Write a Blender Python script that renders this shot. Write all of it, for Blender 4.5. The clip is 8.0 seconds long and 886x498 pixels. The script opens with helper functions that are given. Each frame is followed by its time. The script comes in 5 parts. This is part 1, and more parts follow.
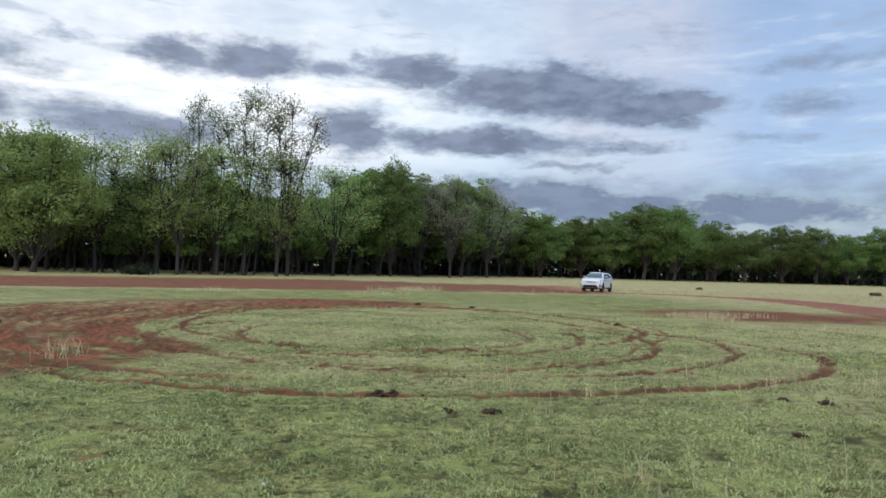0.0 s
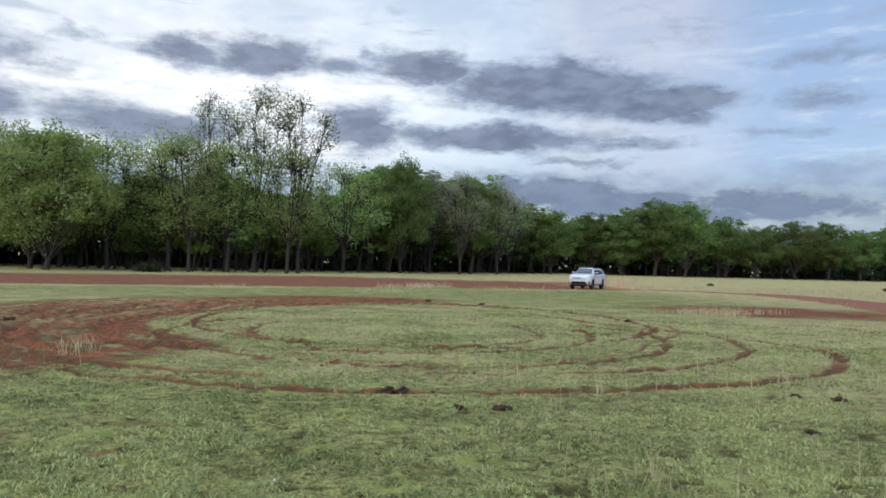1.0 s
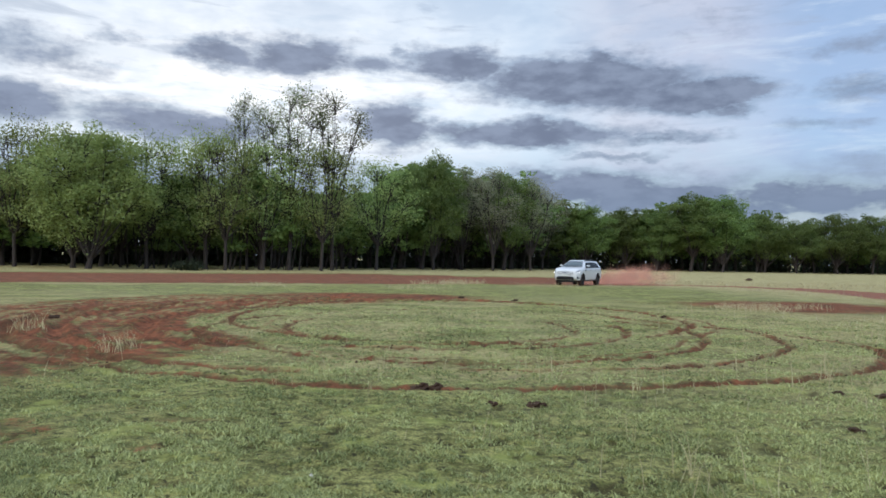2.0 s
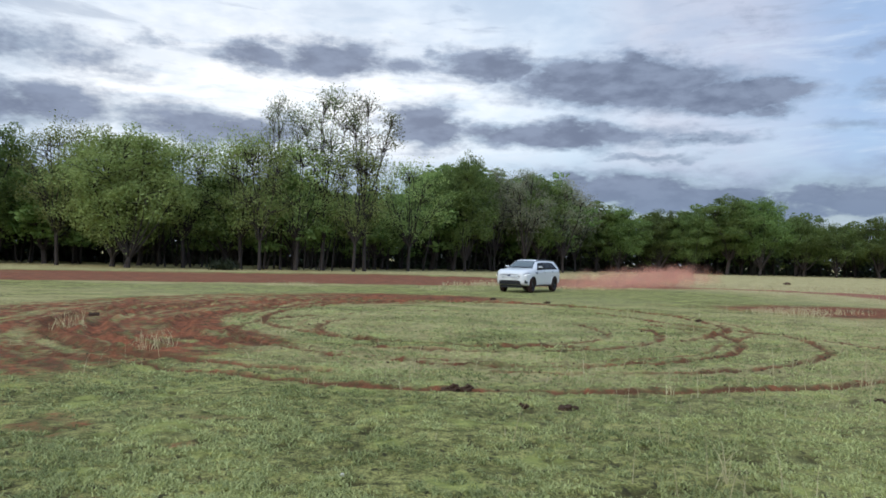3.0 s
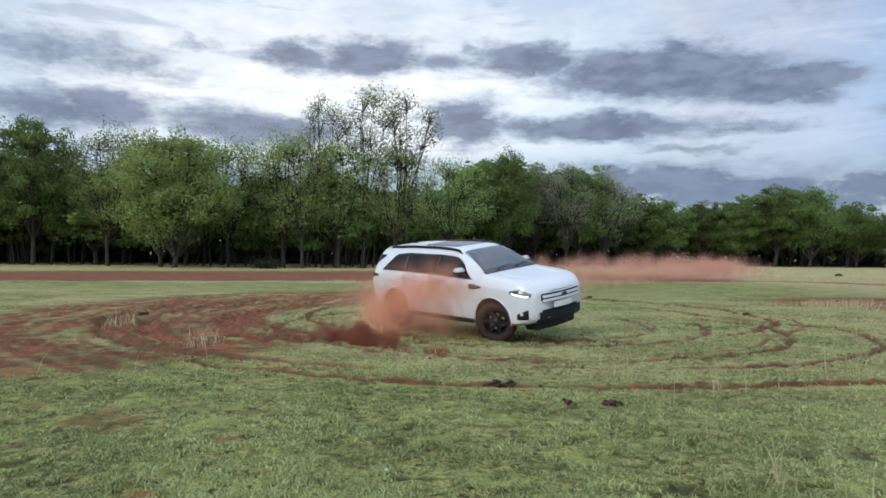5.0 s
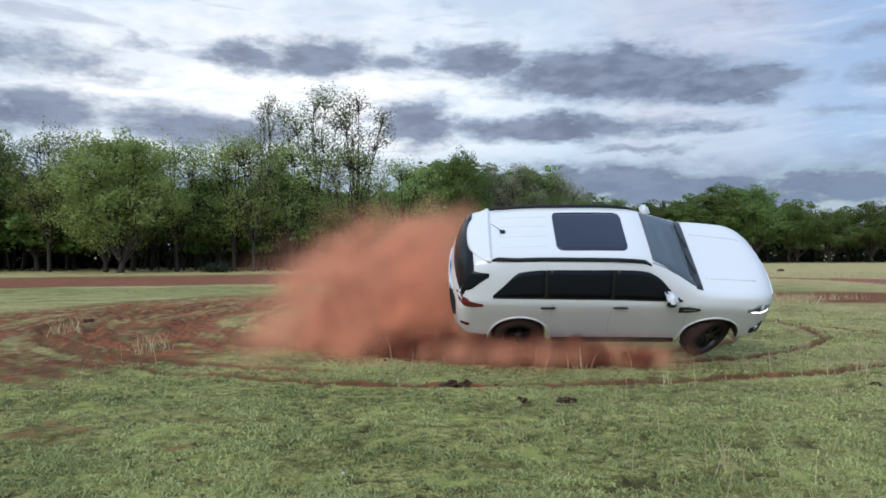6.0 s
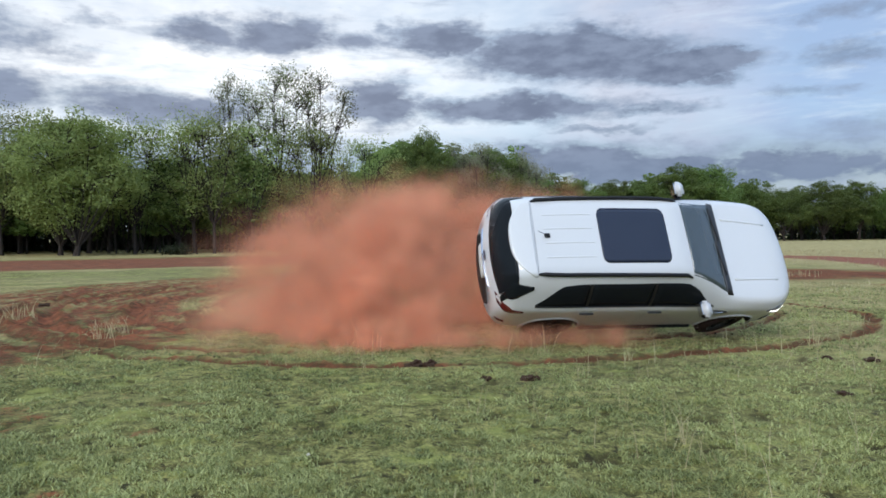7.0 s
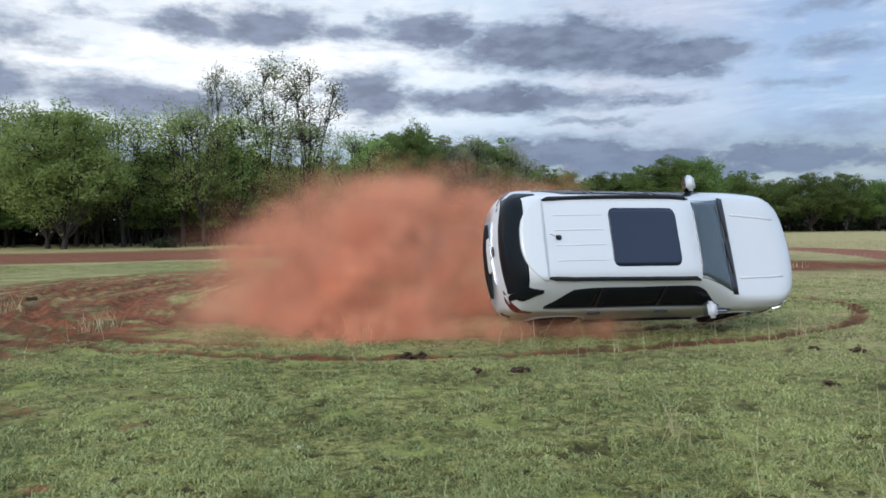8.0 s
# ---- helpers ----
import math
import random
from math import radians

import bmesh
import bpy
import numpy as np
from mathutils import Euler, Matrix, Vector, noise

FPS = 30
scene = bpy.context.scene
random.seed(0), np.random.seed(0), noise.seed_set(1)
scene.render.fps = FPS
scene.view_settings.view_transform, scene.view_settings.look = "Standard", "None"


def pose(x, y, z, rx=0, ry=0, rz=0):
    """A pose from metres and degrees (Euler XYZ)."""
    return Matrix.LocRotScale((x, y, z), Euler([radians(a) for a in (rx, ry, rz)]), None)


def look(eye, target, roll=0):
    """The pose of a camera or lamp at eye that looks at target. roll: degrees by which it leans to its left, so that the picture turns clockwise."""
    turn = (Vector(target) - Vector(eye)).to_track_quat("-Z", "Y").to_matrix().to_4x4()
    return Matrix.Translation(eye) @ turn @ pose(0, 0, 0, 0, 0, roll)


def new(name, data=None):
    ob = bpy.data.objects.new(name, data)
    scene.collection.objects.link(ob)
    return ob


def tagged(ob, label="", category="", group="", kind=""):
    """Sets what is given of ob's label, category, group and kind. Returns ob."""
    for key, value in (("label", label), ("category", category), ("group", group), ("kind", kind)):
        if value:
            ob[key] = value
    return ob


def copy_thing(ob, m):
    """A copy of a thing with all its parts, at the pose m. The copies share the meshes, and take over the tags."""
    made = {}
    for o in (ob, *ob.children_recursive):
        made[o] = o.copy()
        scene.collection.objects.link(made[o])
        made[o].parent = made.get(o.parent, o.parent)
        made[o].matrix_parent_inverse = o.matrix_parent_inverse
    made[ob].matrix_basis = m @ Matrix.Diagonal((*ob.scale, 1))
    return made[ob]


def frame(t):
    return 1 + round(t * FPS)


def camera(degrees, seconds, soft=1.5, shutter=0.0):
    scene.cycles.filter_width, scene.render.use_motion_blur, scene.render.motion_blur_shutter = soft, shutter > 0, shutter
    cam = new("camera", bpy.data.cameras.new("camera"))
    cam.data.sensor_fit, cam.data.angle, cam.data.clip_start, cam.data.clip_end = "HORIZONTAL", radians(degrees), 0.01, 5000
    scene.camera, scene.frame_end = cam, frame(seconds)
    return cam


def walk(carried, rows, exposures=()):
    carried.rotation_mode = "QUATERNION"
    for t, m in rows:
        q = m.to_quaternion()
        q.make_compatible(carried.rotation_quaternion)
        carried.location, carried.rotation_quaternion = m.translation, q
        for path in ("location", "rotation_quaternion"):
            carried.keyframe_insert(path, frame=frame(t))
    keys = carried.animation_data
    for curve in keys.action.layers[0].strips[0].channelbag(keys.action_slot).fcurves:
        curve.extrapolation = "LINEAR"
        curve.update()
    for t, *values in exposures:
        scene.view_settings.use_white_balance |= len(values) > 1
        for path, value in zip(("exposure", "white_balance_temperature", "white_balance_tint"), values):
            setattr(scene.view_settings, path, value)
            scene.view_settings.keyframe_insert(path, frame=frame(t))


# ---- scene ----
# ---------------------------------------------------------------- camera
cam = camera(64.0, 8.0, soft=1.7)
EYE = (0.0, 0.0, 1.65)
walk(cam, [(t, pose(*EYE, rx, ry, rz)) for t, rx, ry, rz in (
    (0.0, 91.40, -1.60, -0.04),
    (0.5, 91.20, -1.54, 0.40),
    (1.0, 91.11, -1.45, 0.76),
    (1.5, 91.01, -1.06, 2.11),
    (2.0, 90.78, -1.03, 3.43),
    (3.5, 90.84, -1.27, 7.85),
    (4.0, 90.69, -0.89, 9.48),
    (5.5, 90.45, 0.01, 8.65),
    (6.0, 90.53, 0.19, 5.54),
    (6.5, 89.11, 0.50, 3.16),
    (7.0, 88.93, 0.55, 2.63),
    (7.5, 88.75, 0.62, 2.19),
    (8.0, 88.31, 0.67, 1.83),
)])

# ---------------------------------------------------------------- sky, sun
SUN_EL, SUN_AZ = 32.0, -158.0      # behind the camera, to its left; azimuth from +y towards +x


def nodes_of(tree):
    tree.nodes.clear()

    def add(kind, **kw):
        n = tree.nodes.new(kind)
        for k, v in kw.items():
            if k == "op":
                n.operation = v
            elif k == "blend":
                n.blend_type = v
            elif k == "dtype":
                n.data_type = v
        return n

    def put(n, i, v):
        if v is None:
            return
        s = n.inputs[i]
        if isinstance(v, bpy.types.NodeSocket):
            tree.links.new(v, s)
        else:
            s.default_value = v

    def math_(op, a, b=None, c=None, clamp=False):
        n = add("ShaderNodeMath", op=op)
        n.use_clamp = clamp
        put(n, 0, a), put(n, 1, b), put(n, 2, c)
        return n.outputs[0]

    def mix(fac, a, b, blend="MIX"):
        n = add("ShaderNodeMix", dtype="RGBA", blend=blend)
        put(n, 0, fac), put(n, 6, a), put(n, 7, b)
        return n.outputs[2]

    def noise_(vec, scale, detail=4.0, rough=0.55, out=0, dist=0.0):
        n = add("ShaderNodeTexNoise")
        put(n, "Vector", vec), put(n, "Scale", scale), put(n, "Detail", detail), put(n, "Roughness", rough), put(n, "Distortion", dist)
        return n.outputs[out]

    def ramp(v, lo, hi, a=0.0, b=1.0):
        n = add("ShaderNodeMapRange")
        n.interpolation_type = "SMOOTHSTEP"
        put(n, 0, v), put(n, 1, lo), put(n, 2, hi), put(n, 3, a), put(n, 4, b)
        return n.outputs[0]

    return add, put, math_, mix, noise_, ramp


def rgb(r, g, b):
    return (r, g, b, 1.0)


def make_world():
    """Late-day sky: clear Nishita air behind long stratocumulus banks."""
    w = bpy.data.worlds.new("sky")
    w.use_nodes = True
    scene.world = w
    tree = w.node_tree
    add, put, m, mix, noise_, ramp = nodes_of(tree)
    co = add("ShaderNodeTexCoord").outputs["Generated"]
    sep = add("ShaderNodeSeparateXYZ")
    put(sep, 0, co)
    az = m("MULTIPLY", m("ARCTAN2", sep.outputs[0], sep.outputs[1]), 57.2958)
    el = m("MULTIPLY", m("ARCSINE", sep.outputs[2]), 57.2958)
    plane = add("ShaderNodeCombineXYZ")
    put(plane, 0, az), put(plane, 1, m("MULTIPLY", el, 2.2))
    warp = add("ShaderNodeSeparateColor")
    put(warp, 0, noise_(plane.outputs[0], 0.22, 5.0, 0.62, out=1))
    azw = m("ADD", az, m("MULTIPLY", m("SUBTRACT", warp.outputs[0], 0.5), 7.0))
    elw = m("ADD", el, m("MULTIPLY", m("SUBTRACT", warp.outputs[1], 0.5), 2.6))
    # cloud banks: azimuth, height, half length, half thickness (degrees), weight
    banks = [(-21.6, 15.2, 4.4, 1.2, 0.8), (-15.4, 15.4, 5.4, 1.6, 1), (-9.7, 15.1, 3.4, 1.0, 0.7), (-7.0, 16.1, 1.5, 0.7, 0.6), (-2.4, 15.3, 5.9, 1.4, 0.95), (7.7, 13.9, 9.3, 2.0, 1.1), (8.5, 15.6, 2.9, 1.1, 0.8), (16.0, 12.4, 6.3, 1.3, 1), (19.0, 11.5, 3.4, 0.7, 0.7), (-7.7, 10.7, 3.9, 1.9, 0.95), (2.8, 10.0, 11.2, 1.2, 0.9), (14.0, 9.6, 5.9, 0.6, 0.7), (10.1, 8.4, 5.9, 0.4, 0.6), (-30.8, 13.4, 3.4, 2.0, 0.5), (-28.4, 15.6, 2.0, 0.8, 0.5), (-27.1, 10.1, 13.2, 1.5, 0.66), (7.9, 5.9, 8.8, 1.5, 0.9), (22.3, 4.8, 16.1, 1.7, 0.8), (27.1, 12.4, 3.9, 1.2, 0.6), (28.1, 15.1, 8.3, 1.0, 0.5), (24.2, 10.0, 4.4, 0.6, 0.55), (29.3, 7.4, 7.8, 1.0, 0.45), (15.9, 17.7, 8.3, 1.6, 0.35), (-37.6, 14.0, 9.3, 2.0, 0.62), (-32.1, 13.6, 4.9, 1.3, 0.6), (-40.0, 10.8, 5.9, 1.3, 0.5)]
    banks = banks + [(-37, 10.2, 10.0, 1.7, 0.80), (-24, 9.6, 8.5, 1.3, 0.88), (13.5, 4.9, 9.0, 1.3, 1.0), (4.5, 6.6, 4.0, 0.8, 0.8)]
    total = None
    for a, e, la, le, s in banks:
        da = m("DIVIDE", m("SUBTRACT", azw, a), la * 1.0)
        de = m("DIVIDE", m("SUBTRACT", elw, e), le * 1.12)
        g = m("MULTIPLY", m("EXPONENT", m("MULTIPLY", m("ADD", m("MULTIPLY", da, da), m("MULTIPLY", de, de)), -0.9)), s * 1.15)
        total = g if total is None else m("MAXIMUM", total, g)
    # the same kind of banks all over the rest of the sky
    flat = add("ShaderNodeCombineXYZ")
    put(flat, 0, m("DIVIDE", sep.outputs[0], m("ADD", m("MAXIMUM", sep.outputs[2], 0.0), 0.16)))
    put(flat, 1, m("DIVIDE", sep.outputs[1], m("ADD", m("MAXIMUM", sep.outputs[2], 0.0), 0.16)))
    wide = noise_(flat.outputs[0], 0.9, 6.0, 0.6)
    away = ramp(m("ABSOLUTE", az), 38.0, 60.0)
    above = ramp(el, 20.0, 32.0)
    other = m("MULTIPLY", ramp(wide, 0.42, 0.68), m("MAXIMUM", away, above))
    fine = noise_(plane.outputs[0], 0.34, 5.0, 0.52)
    curl = noise_(plane.outputs[0], 1.15, 6.0, 0.6)
    dens = m("ADD", m("ADD", m("MAXIMUM", total, m("MULTIPLY", other, 0.7)), m("MULTIPLY", m("SUBTRACT", fine, 0.5), 0.75)), m("MULTIPLY", m("SUBTRACT", curl, 0.5), 0.34))
    dark = ramp(dens, 0.27, 0.86)
    veil = ramp(m("ADD", m("MULTIPLY", fine, 0.5), m("MULTIPLY", noise_(plane.outputs[0], 0.13, 4.0, 0.5), 0.8)), 0.5, 0.8)
    glow = m("EXPONENT", m("MULTIPLY", m("ADD", m("POWER", m("DIVIDE", m("ADD", az, 19.0), 25.0), 2.0), m("POWER", m("DIVIDE", m("SUBTRACT", el, 12.0), 9.0), 2.0)), -1.0))
    sky = add("ShaderNodeTexSky")
    sky.sky_type = "NISHITA"
    sky.sun_disc = False
    sky.sun_elevation, sky.sun_rotation = radians(SUN_EL), radians(SUN_AZ)
    air = add("ShaderNodeBackground")
    put(air, 0, sky.outputs[0]), put(air, 1, 0.13)
    thin = mix(glow, rgb(0.52, 0.69, 0.90), rgb(1.32, 1.31, 1.30))
    thin = mix(ramp(az, 2.0, 26.0), thin, rgb(0.40, 0.55, 0.82))
    thin = mix(ramp(m("ABSOLUTE", m("SUBTRACT", az, 14.0)), 11.0, 3.0, 0.0, 0.42), thin, rgb(0.82, 0.74, 0.78))
    # thin bright streaks between the banks
    lines = add("ShaderNodeCombineXYZ")
    put(lines, 0, m("MULTIPLY", az, 0.10)), put(lines, 1, m("MULTIPLY", el, 0.55))
    wisps = noise_(lines.outputs[0], 1.0, 7.0, 0.62, dist=0.4)
    thin = mix(ramp(wisps, 0.50, 0.68, 0.0, 0.55), thin, rgb(0.76, 0.87, 1.0))
    thin = mix(ramp(wisps, 0.46, 0.32, 0.0, 0.45), thin, rgb(0.38, 0.44, 0.56))
    thin = mix(ramp(el, 9.5, 5.0, 0.0, 0.92), thin, mix(ramp(wisps, 0.35, 0.65), rgb(0.27, 0.345, 0.52), rgb(0.37, 0.45, 0.63)))
    heavy = mix(ramp(fine, 0.35, 0.65), rgb(0.155, 0.198, 0.300), rgb(0.262, 0.325, 0.458))
    heavy = mix(ramp(el, 8.0, 3.0), heavy, rgb(0.22, 0.29, 0.42))
    heavy = mix(m("MULTIPLY", glow, 0.35), heavy, rgb(0.40, 0.44, 0.55))
    cloud = add("ShaderNodeBackground")
    put(cloud, 0, mix(dark, thin, heavy)), put(cloud, 1, 1.0)
    # overhead and behind the camera the cloud cover is bright
    lift = m("MAXIMUM", m("MULTIPLY", ramp(el, 22.0, 50.0), 0.85), ramp(m("ABSOLUTE", az), 60.0, 120.0))
    put(cloud, 1, m("ADD", 1.0, m("MULTIPLY", lift, LIFT)))
    both = add("ShaderNodeMixShader")
    put(both, 0, m("MAXIMUM", dark, m("MULTIPLY_ADD", veil, 0.25, 0.65))), put(both, 1, air.outputs[0]), put(both, 2, cloud.outputs[0])
    out = add("ShaderNodeOutputWorld")
    put(out, 0, both.outputs[0])


LIFT = 1.18
make_world()
sun = new("sun", bpy.data.lights.new("sun", "SUN"))
sun.data.energy, sun.data.angle, sun.data.color = 1.5, radians(25), (1.0, 0.96, 0.91)
_a, _e = radians(SUN_AZ), radians(SUN_EL)
sun.matrix_world = look((math.sin(_a) * math.cos(_e) * 50, math.cos(_a) * math.cos(_e) * 50, math.sin(_e) * 50), (0, 0, 0))
scene.view_settings.exposure = 0.0
scene.cycles.transparent_max_bounces = 80


# ---------------------------------------------------------------- materials
def material(name):
    mat = bpy.data.materials.new(name)
    mat.use_nodes = True
    tools = nodes_of(mat.node_tree)
    add, put = tools[0], tools[1]
    bsdf = add("ShaderNodeBsdfPrincipled")
    out = add("ShaderNodeOutputMaterial")
    put(out, 0, bsdf.outputs[0])
    return mat, bsdf, tools, out


def plain(name, col, rough=0.5, metal=0.0, spec=0.5, coat=0.0, emit=None, power=0.0, grime=0.12, scale=9.0, bump=0.0):
    """A surface with faint large and small variation in tone and gloss."""
    mat, b, (add, put, m, mix, noise_, ramp), out = material(name)
    co = add("ShaderNodeTexCoord").outputs["Object"]
    n1, n2 = noise_(co, scale, 4.0), noise_(co, scale * 9.0, 3.0)
    v = m("ADD", m("MULTIPLY", n1, 0.65), m("MULTIPLY", n2, 0.35))
    d = tuple(c * (1 - 2 * grime) for c in col) + (1,)
    l = tuple(min(1, c * (1 + grime)) for c in col) + (1,)
    put(b, "Base Color", mix(v, d, l))
    put(b, "Roughness", m("MULTIPLY_ADD", v, 0.16, max(0.02, rough - 0.08)))
    put(b, "Metallic", metal), put(b, "Specular IOR Level", spec), put(b, "Coat Weight", coat), put(b, "Coat Roughness", 0.04)
    if emit:
        put(b, "Emission Color", (*emit, 1)), put(b, "Emission Strength", power)
    if bump:
        k = add("ShaderNodeBump")
        put(k, "Strength", bump), put(k, "Distance", 0.01), put(k, "Height", n2)
        put(b, "Normal", k.outputs[0])
    return mat


def paint_material():
    """White car paint with red dust settled on the lower flanks."""
    mat, b, (add, put, m, mix, noise_, ramp), out = material("white_paint")
    co = add("ShaderNodeTexCoord").outputs["Object"]
    sep = add("ShaderNodeSeparateXYZ")
    put(sep, 0, co)
    n = noise_(co, 3.0, 6.0, 0.65)
    fine = noise_(co, 60.0, 3.0)
    splash = m("MULTIPLY", ramp(m("ADD", sep.outputs[2], m("MULTIPLY", n, 0.5)), 0.95, 0.55), ramp(n, 0.35, 0.7), clamp=True)
    base = mix(fine, rgb(0.57, 0.57, 0.565), rgb(0.62, 0.615, 0.605))
    put(b, "Base Color", mix(m("MULTIPLY", splash, 0.55), base, rgb(0.38, 0.20, 0.13)))
    put(b, "Roughness", m("MULTIPLY_ADD", splash, 0.4, 0.28)), put(b, "Coat Weight", 0.7), put(b, "Coat Roughness", 0.06)
    return mat


def ground_material():
    mat, b, (add, put, m, mix, noise_, ramp), out = material("grass_and_red_soil")
    co = add("ShaderNodeTexCoord").outputs["Object"]
    at = add("ShaderNodeAttribute")
    at.attribute_name = "soil"
    at2 = add("ShaderNodeAttribute")
    at2.attribute_name = "dry"
    at3 = add("ShaderNodeAttribute")
    at3.attribute_name = "hollow"
    soil, dry, hollow = at.outputs["Fac"], at2.outputs["Fac"], at3.outputs["Fac"]
    n_big, n_mid = noise_(co, 0.09, 4.0), noise_(co, 0.75, 5.0, 0.6)
    n_fine, n_grit = noise_(co, 7.0, 6.0, 0.7), noise_(co, 42.0, 4.0, 0.7)
    mixd = m("ADD", m("MULTIPLY", n_mid, 0.35), m("MULTIPLY", n_fine, 0.65))
    g = mix(ramp(mixd, 0.38, 0.60), rgb(0.122, 0.122, 0.034), rgb(0.45, 0.42, 0.140))
    # lows of the grit noise painted dark, as shade between the blades
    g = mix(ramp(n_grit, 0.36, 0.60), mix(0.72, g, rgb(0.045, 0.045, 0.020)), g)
    # small near-black spots: the shade of pits, painted in
    pit_shade = noise_(co, 9.0, 5.0, 0.68)
    g = mix(ramp(pit_shade, 0.46, 0.36, 0.0, 0.9), g, rgb(0.035, 0.030, 0.016))
    g = mix(ramp(n_big, 0.42, 0.66, 0.0, 0.45), g, rgb(0.27, 0.245, 0.115))
    g = mix(ramp(noise_(co, 1.3, 3.0), 0.54, 0.68, 0.0, 0.5), g, rgb(0.40, 0.43, 0.115))
    # hollows: earth showing, its colour darkened further for their shade
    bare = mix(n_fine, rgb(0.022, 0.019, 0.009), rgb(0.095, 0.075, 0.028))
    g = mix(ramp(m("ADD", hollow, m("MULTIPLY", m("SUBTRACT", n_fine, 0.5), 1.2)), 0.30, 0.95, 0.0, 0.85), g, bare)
    straw = mix(ramp(mixd, 0.35, 0.65), rgb(0.29, 0.225, 0.095), rgb(0.54, 0.44, 0.22))
    g = mix(m("MULTIPLY", dry, ramp(mixd, 0.25, 0.6, 0.55, 1.0)), g, straw)
    s = mix(ramp(mixd, 0.35, 0.65), rgb(0.082, 0.030, 0.016), rgb(0.34, 0.118, 0.054))
    s = mix(ramp(n_grit, 0.5, 0.8, 0.0, 0.4), s, rgb(0.40, 0.165, 0.100))
    s = mix(ramp(noise_(co, 1.6, 4.0, 0.6), 0.46, 0.60, 0.0, 0.65), s, mix(n_fine, rgb(0.035, 0.018, 0.010), rgb(0.135, 0.075, 0.038)))
    s = mix(ramp(dry, 0.5, 0.8, 0.0, 0.5), s, rgb(0.36, 0.155, 0.105))
    at4 = add("ShaderNodeAttribute")
    at4.attribute_name = "rut"
    # narrow ruts: browner soil, with the shade of their depth mixed into the colour
    s = mix(m("MULTIPLY", at4.outputs["Fac"], ramp(n_fine, 0.3, 0.62, 0.95, 0.55)), s, mix(n_fine, rgb(0.034, 0.018, 0.009), rgb(0.20, 0.092, 0.040)))
    rough_n = m("ADD", m("MULTIPLY", mixd, 0.6), m("MULTIPLY", n_grit, 0.4))
    edge = m("ADD", soil, m("MULTIPLY", m("SUBTRACT", rough_n, 0.5), 2.6))
    put(b, "Base Color", mix(ramp(edge, 0.22, 0.72), g, s))
    put(b, "Roughness", 0.95), put(b, "Specular IOR Level", 0.12)
    k = add("ShaderNodeBump")
    put(k, "Strength", 1.0), put(k, "Distance", 0.09), put(k, "Height", m("ADD", m("MULTIPLY", n_fine, 0.7), m("MULTIPLY", n_grit, 0.3)))
    put(b, "Normal", k.outputs[0])
    return mat


def leaf_material(name, a, c, trans=0.35, rough=0.6):
    """Blades and leaves: each one of its own tone, partly translucent."""
    mat, b, (add, put, m, mix, noise_, ramp), out = material(name)
    isl = add("ShaderNodeNewGeometry").outputs["Random Per Island"]
    oi = add("ShaderNodeObjectInfo")
    co = add("ShaderNodeTexCoord").outputs["Object"]
    patch = noise_(co, 0.55, 3.0)
    v = m("ADD", m("MULTIPLY", isl, 0.6), m("MULTIPLY", ramp(patch, 0.35, 0.65), 0.4))
    col = mix(v, a, c)
    hue = add("ShaderNodeHueSaturation")
    put(hue, "Hue", m("MULTIPLY_ADD", oi.outputs["Random"], 0.035, 0.4825)), put(hue, "Value", m("MULTIPLY_ADD", oi.outputs["Random"], 0.66, 0.67)), put(hue, "Color", col)
    put(b, "Base Color", hue.outputs[0]), put(b, "Roughness", rough), put(b, "Specular IOR Level", 0.25)
    tr = add("ShaderNodeBsdfTranslucent")
    put(tr, 0, hue.outputs[0])
    mx = add("ShaderNodeMixShader")
    put(mx, 0, trans), put(mx, 1, b.outputs[0]), put(mx, 2, tr.outputs[0]), put(out, 0, mx.outputs[0])
    return mat


def bark_material():
    mat, b, (add, put, m, mix, noise_, ramp), out = material("bark")
    co = add("ShaderNodeTexCoord").outputs["Object"]
    st = add("ShaderNodeMapping")
    put(st, 0, co), put(st, 3, (6.0, 6.0, 1.2))
    n = noise_(st.outputs[0], 2.0, 6.0, 0.65)
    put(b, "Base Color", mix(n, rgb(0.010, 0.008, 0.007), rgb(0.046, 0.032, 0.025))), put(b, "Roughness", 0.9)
    k = add("ShaderNodeBump")
    put(k, "Strength", 0.8), put(k, "Distance", 0.03), put(k, "Height", n)
    put(b, "Normal", k.outputs[0])
    return mat


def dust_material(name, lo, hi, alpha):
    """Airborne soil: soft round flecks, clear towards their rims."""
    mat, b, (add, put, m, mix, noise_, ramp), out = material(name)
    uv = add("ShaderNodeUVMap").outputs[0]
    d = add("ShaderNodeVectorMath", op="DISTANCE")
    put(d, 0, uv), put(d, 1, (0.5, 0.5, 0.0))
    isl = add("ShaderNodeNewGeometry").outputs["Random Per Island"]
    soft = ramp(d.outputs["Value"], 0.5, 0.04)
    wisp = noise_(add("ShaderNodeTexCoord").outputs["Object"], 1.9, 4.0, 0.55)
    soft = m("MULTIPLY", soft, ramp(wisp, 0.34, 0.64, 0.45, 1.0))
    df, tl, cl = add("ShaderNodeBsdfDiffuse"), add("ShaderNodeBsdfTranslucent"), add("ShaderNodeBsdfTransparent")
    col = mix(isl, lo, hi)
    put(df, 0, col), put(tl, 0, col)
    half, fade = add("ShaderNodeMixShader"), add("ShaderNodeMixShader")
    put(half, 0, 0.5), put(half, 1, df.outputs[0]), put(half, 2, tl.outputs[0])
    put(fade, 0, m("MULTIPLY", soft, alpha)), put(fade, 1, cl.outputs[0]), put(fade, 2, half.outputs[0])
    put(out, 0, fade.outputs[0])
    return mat


